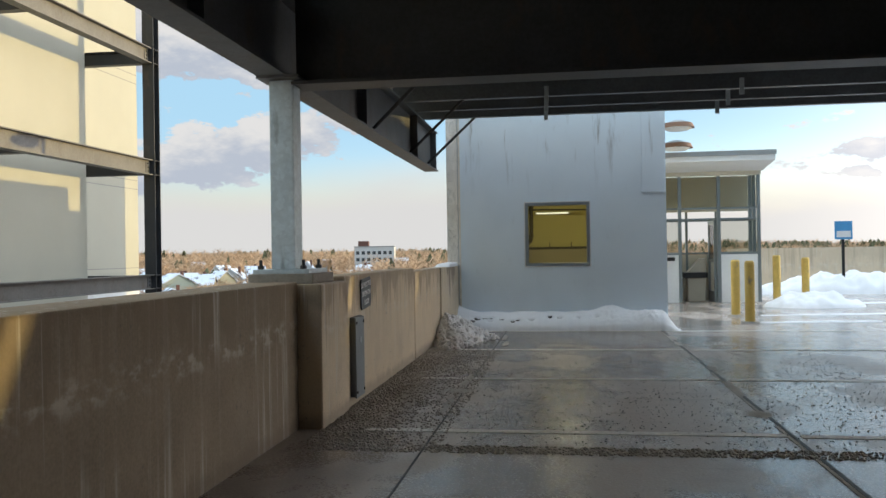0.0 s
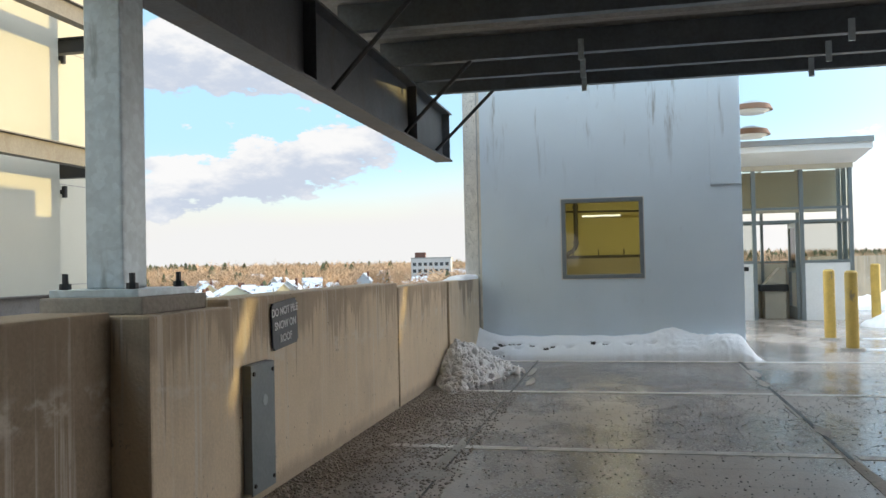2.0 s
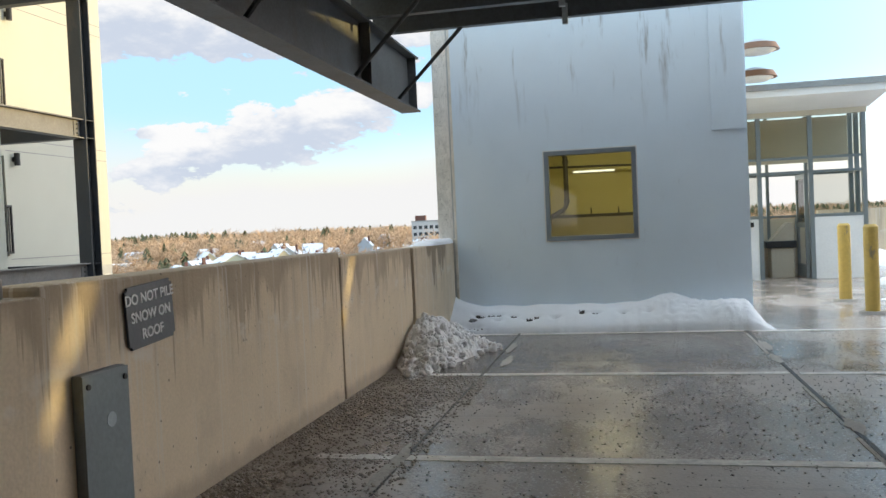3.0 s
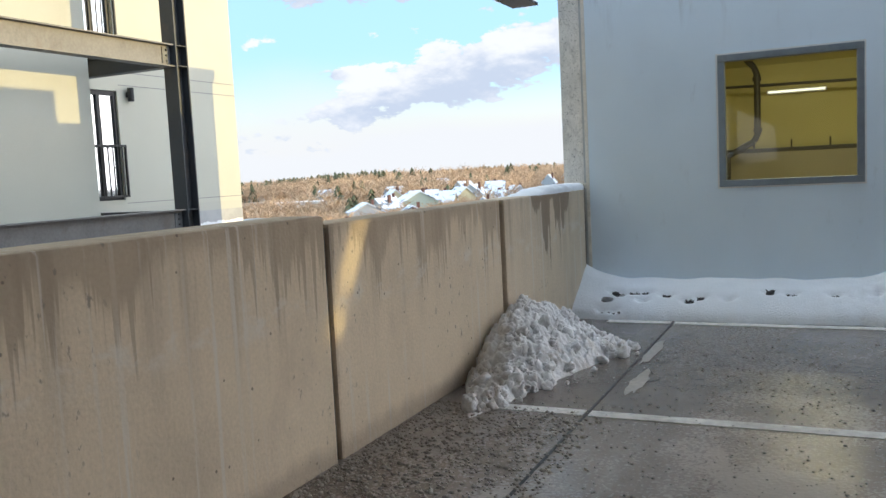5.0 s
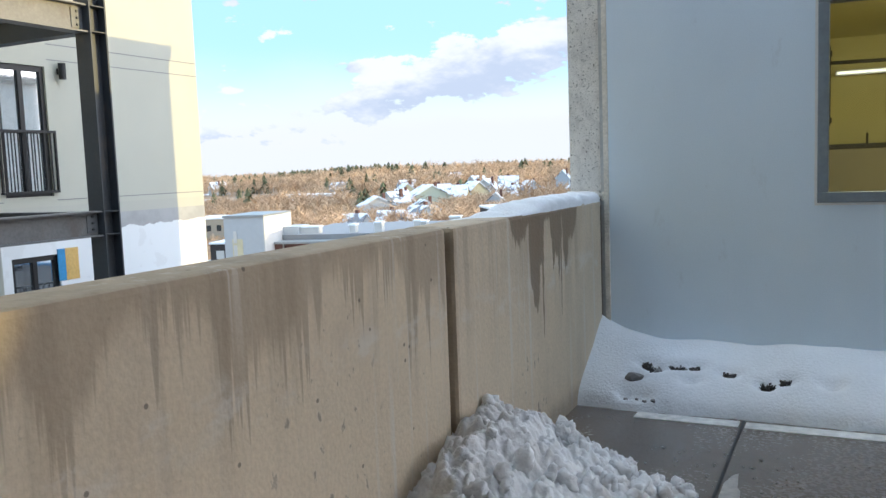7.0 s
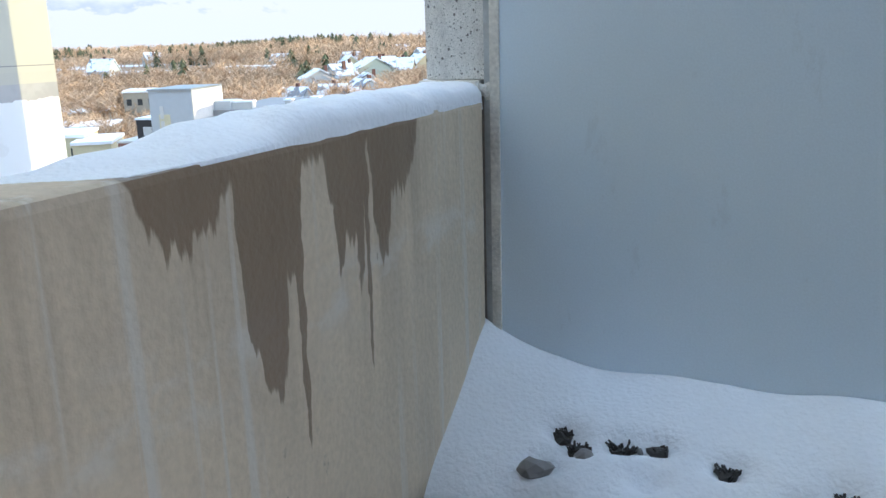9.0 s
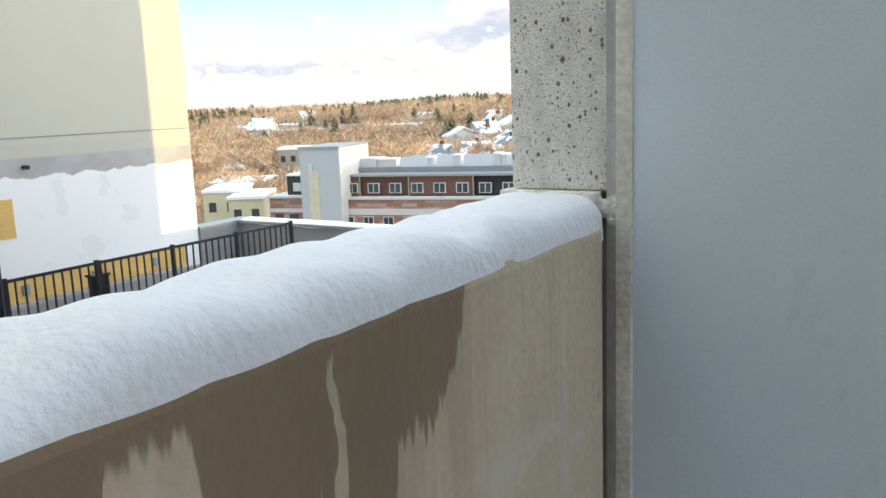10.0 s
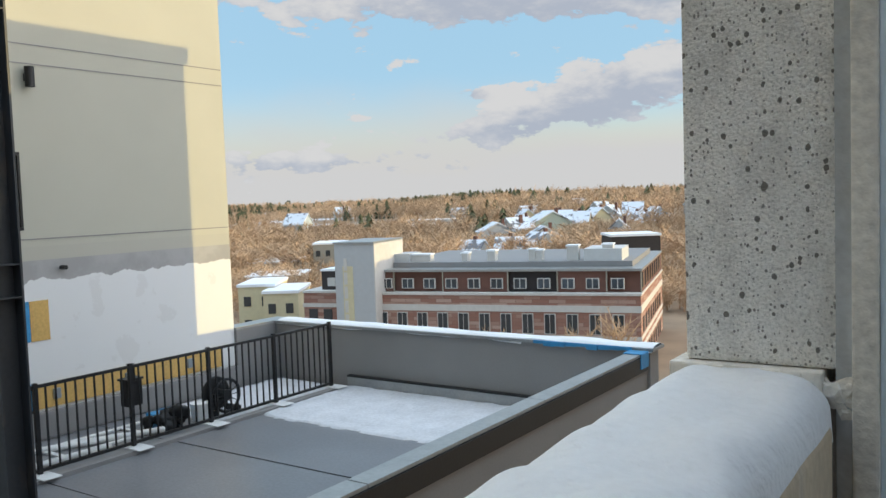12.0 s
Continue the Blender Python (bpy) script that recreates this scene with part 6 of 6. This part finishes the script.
# paler panel on the tower's side: sunlight there is put into the colour
local_part("sunlit_tower_side", box(0.61, 0.72, -1.6, 6, 0, H0 + 5.2), M_BAND, bb, "tower side face, its sunlight put into a paler colour")
tw_ = local_part("tower_window", box(-2.75, -1.65, -1.66, -1.5, 0, H0 + 3.0), M_PALEYEL, bb, "tall pale stair window")
for i in range(7):
    local_part("pane", box(-2.6, -2.25, -1.70, -1.66, H0 + 2.6 - i * 1.4, H0 + 1.5 + 2.3 - i * 1.4), M_BAND, tw_)
local_part("low_wing", box(-9.2, -3.6, 2, 12, 0, H0 - 0.1), M_BRICK, bb)
local_part("wing_band", box(-9.3, -3.6, 1.9, 12.1, H0 - 0.1, H0 + 0.12), M_BAND, bb)
local_part("wing_band", box(-9.3, -3.6, 1.92, 12.1, H0 - 1.6, H0 - 1.2), M_BAND, bb)
local_part("wing_top", box(-7.6, -3.6, 3.2, 11, H0 + 0.12, H0 + 2.1), M_DARKCLAD, bb, "dark clad upper storey")
local_part("wing_roof", box(-7.7, -3.6, 3.1, 11.1, H0 + 2.1, H0 + 2.3), M_SNOW, bb)
for i in range(3):
    local_part("window", box(-8.6 + i * 1.7, -7.6 + i * 1.7, 1.93, 2.02, H0 - 3.6, H0 - 1.8), M_DARKGLASS, bb)
for i in range(2):
    local_part("window", box(-6.9 + i * 1.6, -6.0 + i * 1.6, 3.12, 3.22, H0 + 0.5, H0 + 1.4), M_BAND, bb)


# ---- trees ----
def bare_tree(r, n1, n2):
    """A unit bare tree as triangles: tapering trunk, limbs that fork, and fine upswept twigs."""
    V, F = [], []

    def blade(a, b, wa, wb):
        a, b = np.array(a), np.array(b)
        d = b - a
        s = np.cross(d, r.randn(3)); s /= np.linalg.norm(s) + 1e-9
        k = len(V)
        V.extend([a + s * wa, a - s * wa, b + s * wb, b - s * wb])
        F.extend([(k, k + 1, k + 2), (k + 1, k + 3, k + 2)])

    blade((0, 0, 0), (0.02, 0, 0.55), 0.022, 0.012)
    blade((0, 0, 0), (0.0, 0.02, 0.6), 0.022, 0.012)
    for i in range(n1):
        z0 = r.uniform(0.12, 0.6)
        a = r.uniform(0, 6.28)
        l = r.uniform(0.22, 0.42)
        p0 = np.array((0, 0, z0))
        p1 = p0 + l * np.array((math.cos(a) * 0.75, math.sin(a) * 0.75, r.uniform(0.5, 0.95)))
        blade(p0, p1, 0.012, 0.006)
        for k in range(n2):
            t = r.uniform(0.3, 1.0)
            q0 = p0 + (p1 - p0) * t
            q1 = q0 + r.uniform(0.10, 0.24) * np.array((r.randn() * 0.6, r.randn() * 0.6, r.uniform(0.3, 1.0)))
            blade(q0, q1, 0.008, 0.003)
    return np.array(V), np.array(F)


def evergreen(r, tiers, n):
    V, F = [], []
    for t in range(tiers):
        z = 0.12 + 0.85 * t / tiers
        R = 0.26 * (1 - t / tiers) ** 0.8 + 0.03
        for i in range(n):
            a = r.uniform(0, 6.28)
            rr_ = R * r.uniform(0.6, 1.15)
            k = len(V)
            V.extend([(0, 0, z + 0.14), (rr_ * math.cos(a - 0.35), rr_ * math.sin(a - 0.35), z - 0.03 * r.rand()), (rr_ * math.cos(a + 0.35), rr_ * math.sin(a + 0.35), z - 0.05 * r.rand())])
            F.append((k, k + 1, k + 2))
    return np.array(V), np.array(F)


def scatter(templates, spots, name, material, label):
    vs, fs, off = [], [], 0
    r = np.random.RandomState(4)
    for x, y, z, h, wid in spots:
        v, f = templates[r.randint(len(templates))]
        a = r.uniform(0, 6.28)
        c, s = math.cos(a), math.sin(a)
        q = np.empty_like(v)
        q[:, 0] = (v[:, 0] * c - v[:, 1] * s) * h * wid + x
        q[:, 1] = (v[:, 0] * s + v[:, 1] * c) * h * wid + y
        q[:, 2] = v[:, 2] * h + z
        vs.append(q); fs.append(f + off)
        off += len(v)
    return tagged(mesh_of(name, np.concatenate(vs), np.concatenate(fs), material), label, "trees", kind="stuff")


tr = np.random.RandomState(7)
bare = [bare_tree(tr, 10, 8) for _ in range(8)]
ever = [evergreen(tr, 9, 8) for _ in range(5)]
S1, S2 = [], []
while len(S1) + len(S2) < 12500:
    d = math.sqrt(tr.uniform(235 ** 2, 800 ** 2))
    yaw = radians(tr.uniform(-36, 72))
    x, y = OX - d * math.sin(yaw), OY + d * math.cos(yaw)
    clear = noise.noise(Vector((x * 0.012, y * 0.012, 3.3)))
    if d < 420 and clear > 0.2:
        continue
    z = ground_at(x, y) + (2.5 * noise.noise(Vector((x * 0.006, y * 0.006, 0))) if d > 200 else 0) + max(0, d - 380) * 0.010 * noise.noise(Vector((x * 0.0035, y * 0.0035, 5))) - 0.3
    pine = noise.noise(Vector((x * 0.008, y * 0.008, 9.1)))
    low = min(1.0, max(0.45, 1 - 0.03 * (math.degrees(yaw) - 32)))
    if tr.rand() < (0.45 if pine > 0.05 and d > 520 else 0.04):
        S2.append((x, y, z, tr.uniform(9, 13.5) * low, tr.uniform(0.9, 1.5)))
    else:
        S1.append((x, y, z, tr.uniform(8, 13.5) * low, tr.uniform(0.9, 1.35)))
# smaller trees and scrub between the houses and behind the brick building
while len(S1) < 15500:
    d = math.sqrt(tr.uniform(112 ** 2, 290 ** 2))
    yaw = radians(tr.uniform(-6, 66))
    x, y = OX - d * math.sin(yaw), OY + d * math.cos(yaw)
    if noise.noise(Vector((x * 0.02, y * 0.02, 7.7))) > 0.28:
        continue
    S1.append((x, y, ground_at(x, y) - 0.3, tr.uniform(4.0, 8.0) * (0.7 if d < 170 else 1.0), tr.uniform(1.0, 1.5)))
for u, d, top, h in ((11.4, 225, -3.4, 9.5), (9.8, 222, -4.0, 8.5), (17.4, 240, -2.2, 10.0), (44.0, 262, -2.4, 10.0), (46.0, 262, -3.0, 9.0), (50.0, 268, -3.4, 8.0)):
    S2.append((*place(u, d), top - h, h, 1.4))
scatter(bare, S1, "bare_woods", M_TWIG, "leafless brown woods covering the far hills")
scatter(ever, S2, "evergreen_woods", M_EVERGREEN, "dark evergreens standing among the bare woods")


def street_tree(u, d, top, h, seed):
    x, y = place(u, d)
    r = np.random.RandomState(seed)
    t = thing("bare_tree", "leafless street tree in front of the brick building", "tree", "street trees", at=(x, y, top - h))
    local_part("trunk", rod((0, 0, 0), (0, 0, h * 0.6), 0.22, 10, 0.1), M_BARK, t)
    limb = bmesh.new()
    for i in range(26):
        a, z0 = r.uniform(0, 6.28), h * r.uniform(0.35, 0.62)
        p0 = Vector((0, 0, z0))
        p1 = p0 + Vector((math.cos(a) * 0.7, math.sin(a) * 0.7, r.uniform(0.6, 1.1))) * h * r.uniform(0.15, 0.33)
        add_rod(limb, p0, p1, 0.06, 5, 0.025)
        for k in range(7):
            q0 = p0.lerp(p1, r.uniform(0.3, 1))
            add_rod(limb, q0, q0 + Vector((r.randn() * 0.5, r.randn() * 0.5, r.uniform(0.4, 1.2))) * h * 0.1, 0.028, 4, 0.008)
    local_part("crown", limb, M_TWIG, t, "crown of bare twigs")


street_tree(14.0, 68, -7.2, 9, 3)
street_tree(4.0, 70, -9.2, 8, 6)
street_tree(11.0, 69, -8.6, 8, 9)
